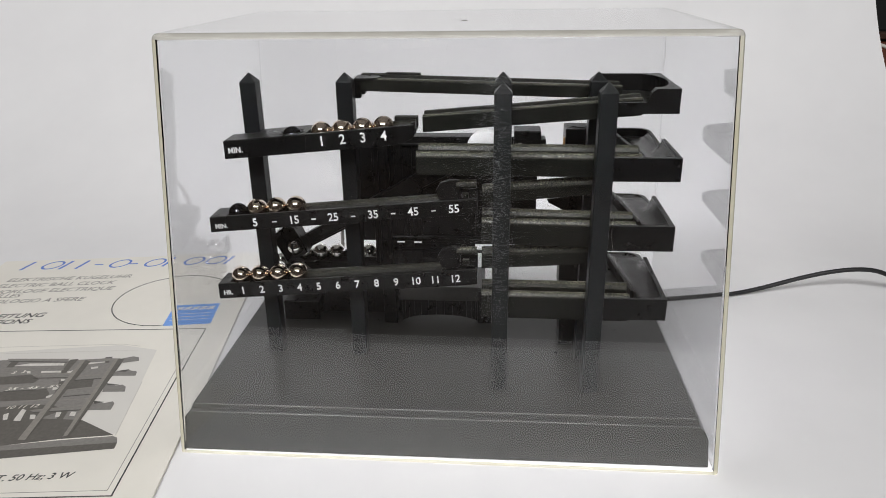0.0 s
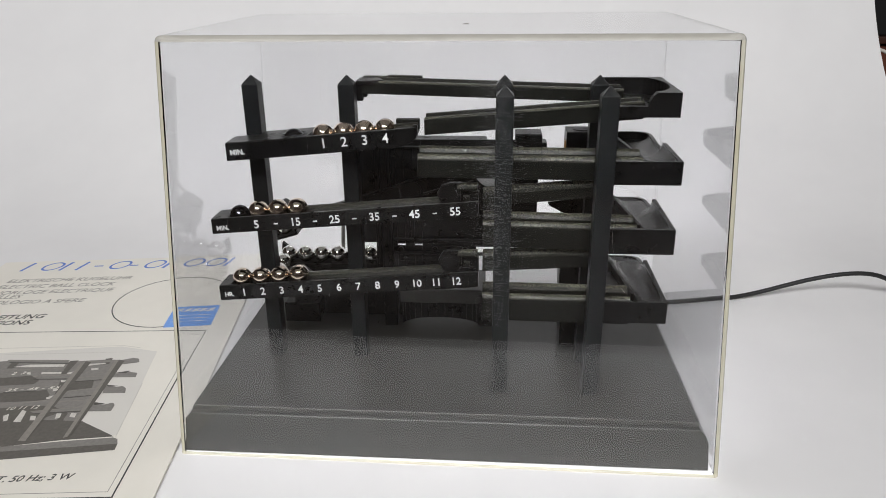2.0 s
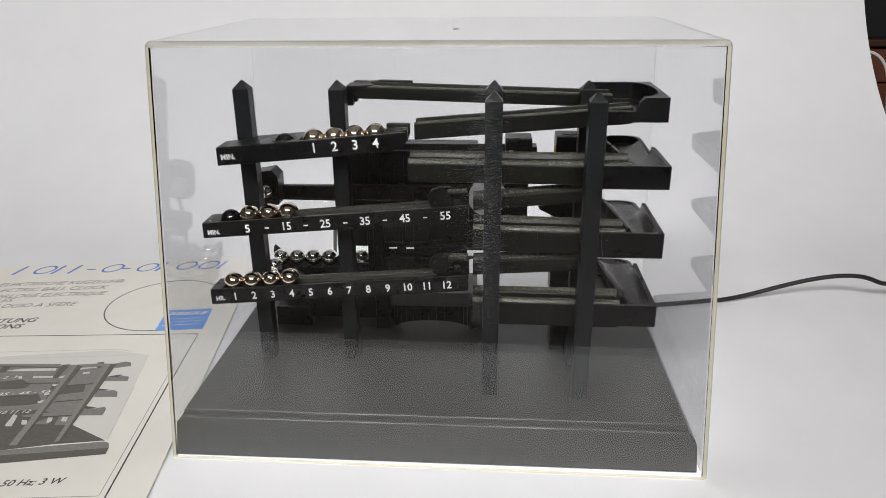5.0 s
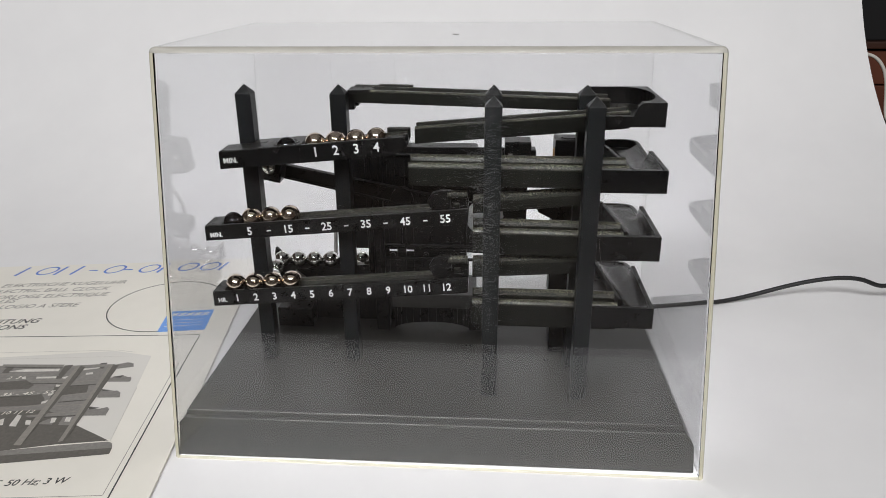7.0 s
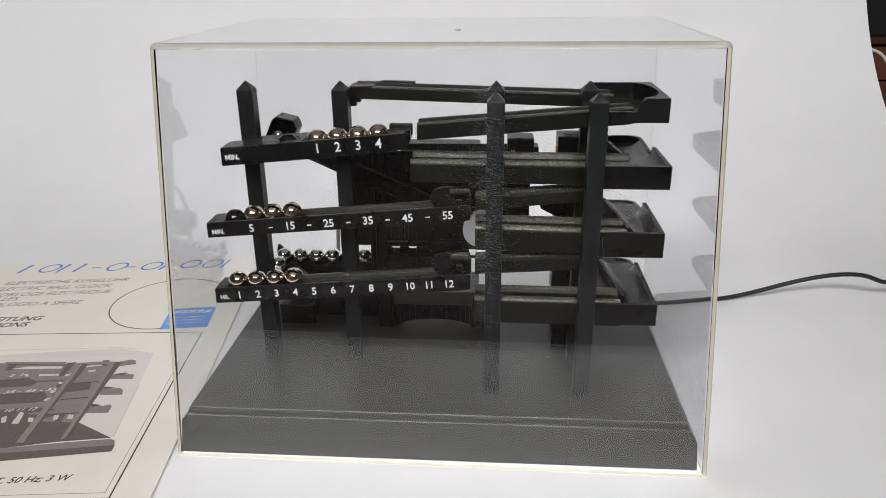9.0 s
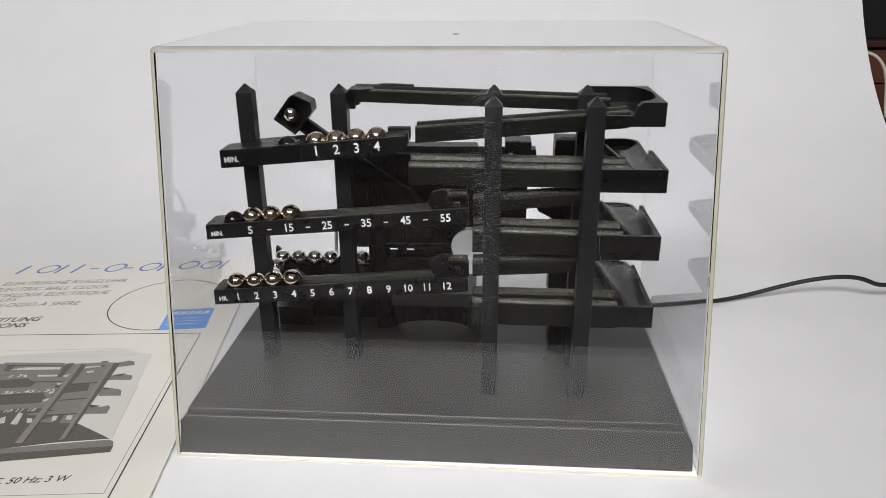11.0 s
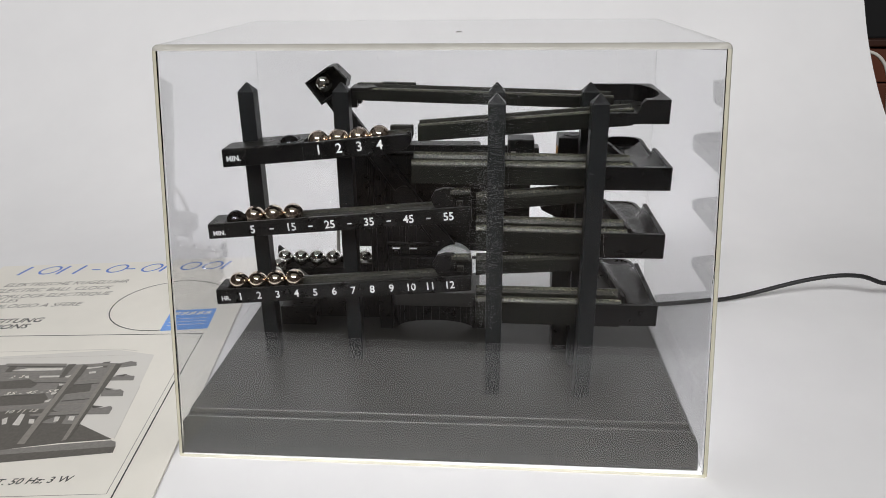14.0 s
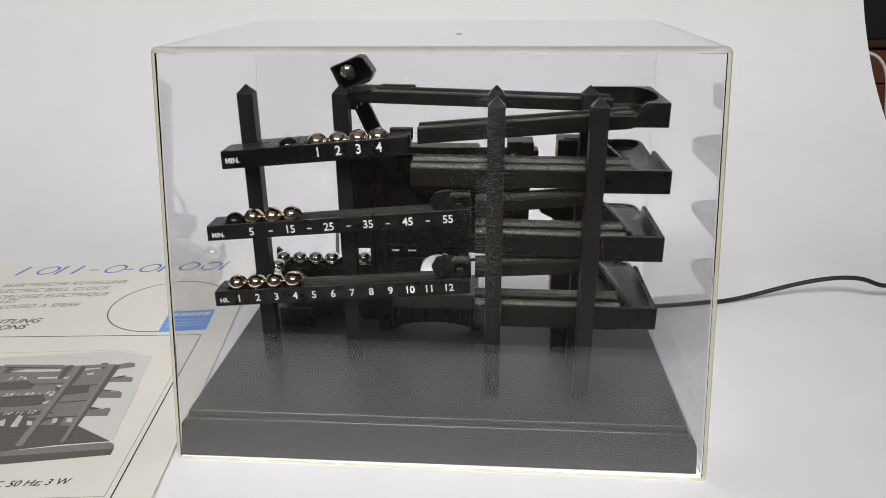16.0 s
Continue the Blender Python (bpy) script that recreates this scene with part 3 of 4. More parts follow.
def build_supply(clock):
    """Waiting lane behind, bending to the front at its left end."""
    bm = bmesh.new()
    prof = [(0.1105, -0.010), (0.1105, -0.0045), (0.112, -0.0045), (0.1125, -0.0052), (0.1215, -0.0052), (0.122, -0.0015), (0.1238, -0.0015), (0.1238, -0.010)]
    run(bm, prof, 0.0225, 0.100, 0.0617, 0.0627)
    lane = part("supply_lane", bm, BLACK, clock, "black plastic lane of waiting steel balls")
    bm = bmesh.new()
    yz = [(0.094, 0.0485), (0.094, 0.0520), (0.110, 0.0560), (0.110, 0.0485)]
    run(bm, yz, 0.0205, 0.0325, 0, 0)
    run(bm, [(y, z + (0.008 if z > 0.05 else 0)) for y, z in yz], 0.0185, 0.0205, 0, 0)
    part("lane_end", bm, BLACK, lane)
    bm = bmesh.new()
    prism(bm, [(0.0205, 0.057), (0.0222, 0.0675), (0.0262, 0.0640), (0.0262, 0.057)], 0.1205, 0.1238)
    part("end_wall", bm, BLACK, lane)
    bm = bmesh.new()
    made = [bm.verts.new(v) for v in ((0.0345, 0.100, 0.0515), (0.0445, 0.100, 0.0515), (0.0445, 0.110, 0.0515), (0.0345, 0.110, 0.0515), (0.0395, 0.104, 0.0605))]
    bm.faces.new(made[3::-1])
    for i in range(4):
        bm.faces.new((made[i], made[(i + 1) % 4], made[4]))
    part("lane_cap", bm, TONE_C, lane)
    part("lane_support", block(0.030, 0.100, 0.110, 0.1238, 0.0235, 0.0520, 0.0008), BLACK, lane)
    tube("wire", [(0.0545, 0.146, 0.0235), (0.0545, 0.147, 0.05), (0.0550, 0.148, 0.075), (0.062, 0.142, 0.095), (0.080, 0.138, 0.105), (0.095, 0.136, 0.107)], 0.0012, TONE_B, clock)
    for pts in ([(0.2120, 0.0345, 0.1150), (0.2105, 0.0335, 0.1060), (0.2150, 0.0335, 0.0920), (0.2165, 0.0340, 0.0820), (0.2205, 0.0345, 0.0760), (0.2225, 0.0345, 0.0790)], [(0.209, 0.0345, 0.132), (0.214, 0.0340, 0.1335), (0.221, 0.0340, 0.129), (0.224, 0.0342, 0.1262), (0.2215, 0.0345, 0.1275)]):
        tube("dust_fibre", pts, 0.00004, TONE_B, clock)


def build_arm(clock):
    """The lifting arm: its own space has the axle at the origin and the scoop along +x."""
    arm = new("lifting_arm")
    arm.parent = clock
    tagged(arm, "black plastic arm lifting one ball in its scoop")
    bm = bmesh.new()
    # bar with a raised rim
    prism(bm, [(-0.040, -0.0066), (-0.040, 0.0036), (0.0677, 0.0028), (0.0677, -0.0052)], -0.0010, 0.0015)
    prism(bm, [(-0.030, 0.0024), (-0.030, 0.0036), (0.0677, 0.0028), (0.0677, 0.0018)], -0.0026, -0.0010)
    prism(bm, [(-0.030, -0.0065), (-0.030, -0.0053), (0.0677, -0.0042), (0.0677, -0.0052)], -0.0026, -0.0010)
    drum(bm, (0, 0, 0), 0.0065, 0.005, sides=32)
    part("arm_bar", bm, BLACK, arm)
    # scoop: open box
    bm = bmesh.new()
    outline = [(0.0672, -0.0128), (0.0677, 0.0034), (0.0819, 0.0034), (0.0815, -0.0120), (0.0800, -0.0146), (0.0706, -0.0164)]
    outer0 = [bm.verts.new((x, -0.0105, z)) for x, z in outline]
    outer1 = [bm.verts.new((x, 0.0015, z)) for x, z in outline]
    cx = sum(x for x, _ in outline) / 6
    cz = sum(z for _, z in outline) / 6
    inner0 = [bm.verts.new((cx + (x - cx) * 0.86, -0.0105, cz + (z - cz) * 0.90)) for x, z in outline]
    inner1 = [bm.verts.new((cx + (x - cx) * 0.80, -0.0010, cz + (z - cz) * 0.85)) for x, z in outline]
    n = 6
    for a, b in ((outer1, outer0), (outer0, inner0), (inner0, inner1)):
        for i in range(n):
            bm.faces.new((a[i], a[(i + 1) % n], b[(i + 1) % n], b[i]))
    bm.faces.new(outer1)
    bm.faces.new(inner1)
    part("scoop", bm, BLACK, arm)
    bm = drum(bmesh.new(), (-0.048, 0.0, 0), 0.0105, 0.006, sides=48)
    soften(bm, 0.0004, 1, [e for e in bm.edges if len(e.link_faces) == 2 and any(len(f.verts) > 10 for f in e.link_faces)])
    part("counterweight", bm, WEIGHT, arm, "pale round counterweight")
    return arm


def build_clock():
    clock = empty("ball_clock", "black plastic rolling ball clock on a dark grey base", "clock")
    build_base(clock)
    for x, y in ((0.0335, ROW_B), (0.0815, ROW_B), (0.159, ROW_B), (0.2045, ROW_B), (0.159, ROW_F), (0.2050, ROW_F)):
        build_post(clock, x, y)
    # numbered bars
    one = [("MIN.", 0.0305, 0.0038)] + [(str(i + 1), 0.0733 + 0.01 * i, 0.0066) for i in range(4)]
    build_bar(clock, 0.0248, 0.1178, 0.1500, 0.1582, 0.0090, 0.0405, one, 0, 0.0572)
    bm = bmesh.new()
    run(bm, [(0.0552, -0.003), (0.0552, -0.0002), (0.0625, -0.0002), (0.0625, -0.003)], 0.0380, 0.0655, 0.1512, 0.1536)
    part("bar_shelf", bm, BLACK, clock)
    two = [("MIN.", 0.0185, 0.0034), ("5", 0.0362, 0.0058)]
    for i in range(5):
        two += [("-", 0.0462 + 0.02 * i, 0.005), (str(15 + 10 * i), 0.0562 + 0.02 * i, 0.0058)]
    build_bar(clock, 0.0127, 0.1472, 0.1110, 0.1222, 0.0080, 0.0085, two, -0.0018)
    three = [("HR.", 0.0175, 0.0034)] + [(str(i + 1), 0.0256 + 0.01008 * i, 0.0056) for i in range(12)]
    build_bar(clock, 0.0123, 0.1475, 0.0742, 0.0850, 0.0084, 0.006, three, 0.0001)
    # end lip and stop of the first bar
    bm = block(0.1065, 0.1180, 0.0535, 0.0565, 0.1540, 0.1594, 0.0004)
    add_box(bm, 0.1085, 0.1172, 0.0500, 0.0535, 0.1540, 0.1574, 0.0004)
    part("end_lip", bm, LEDGE, clock)
    part("end_stop", block(0.1160, 0.1182, 0.0415, 0.0445, 0.1535, 0.1590, 0.0003), BLACK, clock)
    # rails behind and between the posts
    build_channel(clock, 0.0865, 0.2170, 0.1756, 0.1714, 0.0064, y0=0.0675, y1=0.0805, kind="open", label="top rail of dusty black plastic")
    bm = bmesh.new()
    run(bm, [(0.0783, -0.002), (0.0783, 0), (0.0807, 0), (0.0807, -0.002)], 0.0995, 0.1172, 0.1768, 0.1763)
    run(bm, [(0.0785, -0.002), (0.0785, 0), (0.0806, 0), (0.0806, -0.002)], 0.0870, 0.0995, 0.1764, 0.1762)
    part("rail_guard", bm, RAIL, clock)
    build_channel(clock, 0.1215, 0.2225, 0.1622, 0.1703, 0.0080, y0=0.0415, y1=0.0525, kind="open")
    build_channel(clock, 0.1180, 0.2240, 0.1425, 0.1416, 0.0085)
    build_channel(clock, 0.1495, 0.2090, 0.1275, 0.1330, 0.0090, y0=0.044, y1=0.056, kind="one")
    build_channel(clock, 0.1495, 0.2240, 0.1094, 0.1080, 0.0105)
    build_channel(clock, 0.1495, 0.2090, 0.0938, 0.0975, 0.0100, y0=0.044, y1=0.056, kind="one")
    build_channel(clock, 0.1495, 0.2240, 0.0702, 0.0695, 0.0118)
    build_top_tray(clock, 0.1752, 0.1640)
    build_tray(clock, 0.1440, 0.1328, 0.0730, 0.1388, 0.1402)
    build_tray(clock, 0.1108, 0.0982, 0.0830, 0.1050, 0.1015)
    build_tray(clock, 0.0726, 0.0612, 0.0900, 0.0690, 0.0645)
    # landing lip of the top rail, with its bracket
    bm = bmesh.new()
    upright(bm, [(0.0850, 0.0665), (0.0930, 0.0665), (0.0985, 0.0690), (0.0985, 0.0700), (0.0950, 0.0780), (0.0850, 0.0780)], 0.1738, 0.1757)
    add_box(bm, 0.0850, 0.0880, 0.0675, 0.0720, 0.1655, 0.1740, 0.0003)
    add_box(bm, 0.0872, 0.0900, 0.0690, 0.0730, 0.1672, 0.1740, 0.0003)
    part("landing_lip", bm, BLACK, clock)
    build_housing(clock)
    build_supply(clock)
    arm = build_arm(clock)
    return clock, arm


def build_ball(material=None):
    bm = bmesh.new()
    bmesh.ops.create_uvsphere(bm, u_segments=40, v_segments=24, radius=D / 2)
    ob = finish(bm, "steel_ball", material or STEEL, smooth=True)
    return tagged(ob, "polished steel ball resting in a black groove", "ball", "steel balls")


def build_balls():
    first = build_ball()
    places = []
    places += [(0.0718 + 0.01015 * i, 0.0465, 0.1533 + 0.0009 * i) for i in range(4)]
    places += [(0.0357 + 0.01015 * i, 0.0465, 0.1139 + 0.00085 * i) for i in range(3)]
    places += [(0.0232 + 0.01015 * i, 0.0465, 0.0766 + 0.0008 * i) for i in range(4)]
    waiting = [(0.0275 + 0.0102 * i, 0.117, 0.0617 + 0.0001 * i) for i in range(4)] + [(0.0785, 0.117, 0.0622)]
    waiting += [(0.0262, 0.1072, 0.0600), (0.0262, 0.0985, 0.0575)]
    first.location = places[0]
    for p in places[1:]:
        copy_thing(first, Matrix.Translation(p))
    second = build_ball(SILVER)
    tagged(second, "bright steel ball waiting in the rear lane")
    second.location = waiting[0]
    for p in waiting[1:]:
        copy_thing(second, Matrix.Translation(p))
    for p in ((0.0572, 0.0472, 0.1508), (0.0255, 0.0472, 0.1112)):
        bm = bmesh.new()
        bmesh.ops.create_uvsphere(bm, u_segments=40, v_segments=24, radius=D / 2)
        ob = finish(bm, "steel_ball", shaded_steel(), smooth=True)
        ob.location = p
        tagged(ob, "steel ball sunk in the end of a bar, coloured dark for its shade", "ball", "steel balls")
    lifted = copy_thing(second, Matrix.Translation((0.04, 0.085, 0.075)))
    tagged(lifted, "polished steel ball carried in the scoop", "ball", "steel balls")
    return lifted


# ---- the cover ----
def hull(bm, inset, top, foot=0.0):
    """Tapered box, open below, of four walls and a lid."""
    b = [(-0.0012 + inset, -0.0038 + inset + foot), (0.2642 - inset, -0.0058 + inset + foot), (0.2642 - inset, 0.1640 - inset), (-0.0012 + inset, 0.1640 - inset)]
    t = [(0.0112 + inset, 0.0090 + inset), (0.2538 - inset, 0.0090 + inset), (0.2538 - inset, 0.1510 - inset), (0.0112 + inset, 0.1510 - inset)]
    lo = [bm.verts.new((x, y, 0.0003)) for x, y in b]
    hi = [bm.verts.new((x, y, top)) for x, y in t]
    for i in range(4):
        bm.faces.new((lo[i], lo[(i + 1) % 4], hi[(i + 1) % 4], hi[i]))
    bm.faces.new(hi)
    return lo


def build_cover():
    bm = bmesh.new()
    hull(bm, 0.0, 0.2028)
    keep = [e for e in bm.edges if not (e.verts[0].co.z < 0.01 and e.verts[1].co.z < 0.01)]
    bmesh.ops.bevel(bm, geom=keep, offset=0.0025, segments=5, affect="EDGES", profile=0.5)
    big = sorted(bm.faces, key=lambda f: -f.calc_area())[:5]
    for f in bm.faces:
        c = f.calc_center_median()
        f.material_index = 0 if f in big or (c.y > 0.1 and c.z < 0.199) else 1 if c.y < 0.03 and c.z < 0.1995 else 2 if c.y < 0.02 else 3
    other = bmesh.new()
    hull(other, 0.0019, 0.2009, 0.0017)
    keep = [e for e in other.edges if max(v.co.z for v in e.verts) > 0.1]
    bmesh.ops.bevel(other, geom=keep, offset=0.0010, segments=3, affect="EDGES", profile=0.5)
    temp = bpy.data.meshes.new("inner")
    bmesh.ops.reverse_faces(other, faces=other.faces)
    other.to_mesh(temp)
    other.free()
    bm.from_mesh(temp)
    bpy.data.meshes.remove(temp)
    rim = [e for e in bm.edges if e.is_boundary]
    for f in bmesh.ops.bridge_loops(bm, edges=rim)["faces"]:
        f.material_index = 1 if f.calc_center_median().y < 0.0 else 0
    cover = finish(bm, "clear_cover", [CLEAR, EDGE, EDGE_TOP, EDGE_FAINT])
    cover.visible_shadow = False
    tagged(cover, "clear acrylic dust cover with yellowed edges over the clock", "cover")
    # worn patch of fine scratches on the front face; its paleness paints in glare
    m, nt, p = shader("scratch_glare_acrylic")
    p.inputs["Base Color"].default_value = (0.9, 0.92, 0.93, 1)
    p.inputs["Roughness"].default_value = 0.35
    p.inputs["Alpha"].default_value = 0.36
    rnd = random.Random(7)
    bm = bmesh.new()
    for i in range(6500):
        # every third stroke is scattered wider, for the broad glare band
        wide = i % 3 == 0
        x = rnd.uniform(0.03, 0.24) if i % 23 == 0 else rnd.gauss(0.1555, 0.0120 if wide else 0.0045)
        z = 0.075 + 0.122 * rnd.random() ** 0.8 if not wide else rnd.uniform(0.10, 0.185)
        length, w = rnd.uniform(0.0003, 0.0022), rnd.uniform(0.000004, 0.000015)
        tilt = rnd.gauss(0.0, 0.035) if i % 23 else rnd.uniform(-1, 1)
        dx, dz = length / 2 * math.cos(tilt), length / 2 * math.sin(tilt)
        face = lambda xx, zz: (xx, -0.0050 + 0.0140 * (zz - 0.0003) / 0.2025 - 0.00006, zz)
        bm.faces.new([bm.verts.new(face(*q)) for q in ((x - dx, z - dz - w), (x + dx, z + dz - w * 0.3), (x + dx, z + dz), (x - dx, z - dz + w))])
    worn = tagged(part("scratch_glare_patch", bm, m, cover, "fine scratches with painted glare on the front face"), kind="stuff")
    worn.visible_shadow = False
    for x, y, length, turn in ((0.1400, 0.0668, 0.0030, 4),):
        bm = bmesh.new()
        add_box(bm, -length / 2, length / 2, -0.0004, 0.0004, 0, 0.0003, 0.0001)
        bmesh.ops.transform(bm, verts=bm.verts[:], matrix=pose(x, y, 0.2028, 0, 0, turn))
        part("dust_speck", bm, TONE_B, cover)


# ---- the booklet ----
def build_booklet():
    book = empty("booklet", "printed instruction booklet lying flat on the paper", "booklet")
    book.matrix_world = pose(-0.0045, 0.0, 0.0, 0, 0, 7.6)
    part("page", block(-0.214, 0.0, -0.075, 0.262, 0.0004, 0.0018, 0.0003), PAGE, book)
    z = 0.00185
    flat = lambda u, v: Matrix.Translation((u, v, z))

    def patch(name, pts, material, lift=0.0):
        bm = bmesh.new()
        f = bm.faces.new([bm.verts.new((u, v, z + lift)) for u, v in pts])
        ext = bmesh.ops.extrude_face_region(bm, geom=[f])
        bmesh.ops.translate(bm, verts=[v for v in ext["geom"] if isinstance(v, bmesh.types.BMVert)], vec=(0, 0, 0.00004))
        return part(name, bm, material, book)

    def stroke(name, a, b, width, material, lift=0.0):
        a, b = Vector(a), Vector(b)
        n = (b - a).normalized()
        n = Vector((-n.y, n.x)) * width / 2
        return patch(name, [a + n, b + n, b - n, a - n][::-1], material, lift)

    # title: slanted blue bars, rings and dashes of letter size
    slant, tall = 0.30, 0.0170
    u = -0.1930
    for kind in ("bar", "ring", "bar", "bar", "dash", "ring", "dash", "ring", "bar", "ring", "ring", "bar"):
        v = 0.2415 + (u + 0.199) * -0.02
        if kind == "dash":
            stroke("title_dash", (u - 0.0005, v + 0.0075), (u + 0.0065, v + 0.0073), 0.0017, BLUE)
            u += 0.0105
        elif kind == "bar":
            stroke("title_bar", (u, v), (u + slant * tall, v + tall), 0.0022, BLUE)
            u += 0.0132
        else:
            bm = bmesh.new()
            loops = []
            for grow in (1.0, 0.78):
                loops.append([])
                for i in range(28):
                    a = 2 * math.pi * i / 28
                    ey = tall / 2 + (tall / 2) * (grow if grow == 1.0 else 0.80) * math.sin(a)
                    loops[-1].append(bm.verts.new((u + 0.0072 + 0.0078 * grow * math.cos(a) + slant * ey, v + ey, z + 0.00004)))
            for i in range(28):
                bm.faces.new((loops[0][i], loops[0][(i + 1) % 28], loops[1][(i + 1) % 28], loops[1][i]))
            part("title_ring", bm, BLUE, book)
            u += 0.0178
    for text, u, v, size in (("ELEKTRISCHE KUGELUHR", -0.0975, 0.2185, 0.009), ("ELECTRIC BALL CLOCK", -0.1070, 0.2075, 0.009), ("HORLOGE ELECTRIQUE", -0.1040, 0.1965, 0.009), ("A BILLES", -0.1690, 0.1890, 0.009), ("OROLOGIO A SFERE", -0.1190, 0.1790, 0.009)):
        lettering("text_line", text, size, flat(u, v), GREY_INK, book, slant=0.25, wide=0.93, align="RIGHT", thick=0.00003)
    for text, u, v in (("LEITUNG", -0.1360, 0.1543), ("TIONS", -0.1418, 0.1452)):
        lettering("text_line", text, 0.0094, flat(u, v), DARK_INK, book, slant=0.25, bold=0.0001, wide=0.98, align="RIGHT", thick=0.00003)
    lettering("text_line", "LT. 50 Hz; 3 W", 0.0063, flat(-0.0440, -0.0222), DARK_INK, book, slant=0.25, bold=0.00006, wide=0.98, align="RIGHT", thick=0.00003)
    # emblem: open ring and a blue square with a pale wavy mark
    cu, cv, r = -0.0520, 0.1755, 0.0415
    for i in range(30):
        a0, a1 = radians(-82 - i * 9), radians(-82 - (i + 1) * 9.05)
        stroke("emblem_ring", (cu + r * math.cos(a0), cv + r * math.sin(a0)), (cu + r * math.cos(a1), cv + r * math.sin(a1)), 0.0008, DARK_INK)
    patch("emblem_square", [(-0.0470, 0.1330), (-0.0160, 0.1342), (-0.0165, 0.1650), (-0.0478, 0.1639)], SKY_BLUE)
    for i in range(5):
        u = -0.0450 + 0.0054 * i
        stroke("emblem_mark", (u, 0.1560), (u + 0.0042, 0.1610), 0.0018, PAGE, 0.00006)
        stroke("emblem_mark", (u + 0.0008, 0.1605), (u + 0.0040, 0.1562), 0.0012, PAGE, 0.00012)
    for i in range(3):
        stroke("emblem_mark", (-0.0445, 0.1500 - 0.0045 * i), (-0.0200, 0.1506 - 0.0045 * i), 0.0005, PAGE, 0.00006)
    # border lines
    stroke("frame_line", (-0.0193, -0.0366), (-0.0183, 0.0900), 0.0008, DARK_INK)
    stroke("frame_line", (-0.0183, 0.0900), (-0.0173, 0.1265), 0.0006, DARK_INK)
    stroke("frame_line", (-0.0226, -0.0326), (-0.0212, 0.0900), 0.0003, GREY_INK)
    stroke("frame_line", (-0.2050, 0.1372), (-0.0173, 0.1268), 0.0007, DARK_INK)
    stroke("frame_line", (-0.2050, -0.0290), (-0.0188, -0.0366), 0.0008, DARK_INK)
    stroke("frame_line", (-0.2050, -0.0262), (-0.0226, -0.0326), 0.0003, GREY_INK)
    # printed picture of the same clock
    patch("photo_field", [(-0.2050, 0.0120), (-0.0342, 0.0120), (-0.0406, 0.1001), (-0.0658, 0.1085), (-0.2050, 0.1030)], paper("photo_page_grey", (0.66, 0.64, 0.6), (0.7, 0.68, 0.63), 12, 0.45), -0.00003)
    patch("photo_shadow", [(-0.1689, 0.0911), (-0.1301, 0.0950), (-0.0913, 0.0909), (-0.0621, 0.0900), (-0.0602, 0.0746), (-0.0599, 0.0615), (-0.0603, 0.0434), (-0.0586, 0.0260), (-0.1023, 0.0308), (-0.1363, 0.0333)], TONE_B, 0.00001)
    patch("photo_base_top", [(-0.1215, 0.0081), (-0.1363, 0.0333), (-0.1022, 0.0318), (-0.0576, 0.0258), (-0.0354, 0.0108), (-0.0628, 0.0094), (-0.0895, 0.0059)], TONE_D, 0.00003)
    patch("photo_base_front", [(-0.1190, 0.0038), (-0.0895, 0.0059), (-0.0620, 0.0083), (-0.0355, 0.0098), (-0.0327, 0.0084), (-0.0312, 0.0042), (-0.1176, -0.0005)], TONE_B, 0.00005)
    patch("photo_base_front", [(-0.1143, -0.0059), (-0.1175, 0.0005), (-0.0312, 0.0042), (-0.0309, -0.0009), (-0.0849, -0.0048)], TONE_D, 0.00006)
    patch("photo_housing", [(-0.1543, 0.0650), (-0.1609, 0.0759), (-0.1217, 0.0747), (-0.1074, 0.0759), (-0.1001, 0.0699), (-0.1017, 0.0660)], TONE_D, 0.00005)
    patch("photo_housing", [(-0.1445, 0.0475), (-0.1510, 0.0595), (-0.1118, 0.0583), (-0.0914, 0.0596), (-0.0871, 0.0540), (-0.0859, 0.0478)], TONE_D, 0.00005)
    patch("photo_housing", [(-0.1323, 0.0257), (-0.1403, 0.0409), (-0.0937, 0.0428), (-0.0806, 0.0420), (-0.0713, 0.0367), (-0.0791, 0.0307), (-0.0923, 0.0224)], TONE_D, 0.00004)
    patch("photo_housing", [(-0.0873, 0.0681), (-0.0679, 0.0696), (-0.0639, 0.0539), (-0.0842, 0.0536)], TONE_D, 0.00004)
    patch("photo_post", [(-0.1270, 0.0956), (-0.1220, 0.0950), (-0.1225, 0.0839), (-0.1266, 0.0835)], TONE_D, 0.00008)
    patch("photo_post", [(-0.0973, 0.0231), (-0.0997, 0.0355), (-0.0966, 0.0361), (-0.0960, 0.0249)], TONE_D, 0.00008)
    patch("photo_post", [(-0.0904, 0.0141), (-0.0863, 0.0145), (-0.0875, 0.0359), (-0.0905, 0.0363)], TONE_D, 0.00008)
    patch("photo_post", [(-0.0709, 0.0165), (-0.0678, 0.0171), (-0.0686, 0.0344), (-0.0724, 0.0359)], TONE_D, 0.00008)
    patch("photo_post", [(-0.0912, 0.0919), (-0.0861, 0.0922), (-0.0873, 0.0752), (-0.0903, 0.0756)], TONE_D, 0.00008)
    patch("photo_post", [(-0.0698, 0.0930), (-0.0657, 0.0935), (-0.0656, 0.0864), (-0.0697, 0.0860)], TONE_D, 0.00008)
    patch("photo_rail", [(-0.1309, 0.0962), (-0.0920, 0.0930), (-0.0915, 0.0889), (-0.1293, 0.0929)], TONE_B, 0.00010)
    patch("photo_rail", [(-0.0862, 0.0912), (-0.0680, 0.0918), (-0.0600, 0.0907), (-0.0593, 0.0886), (-0.0856, 0.0881)], TONE_B, 0.00010)
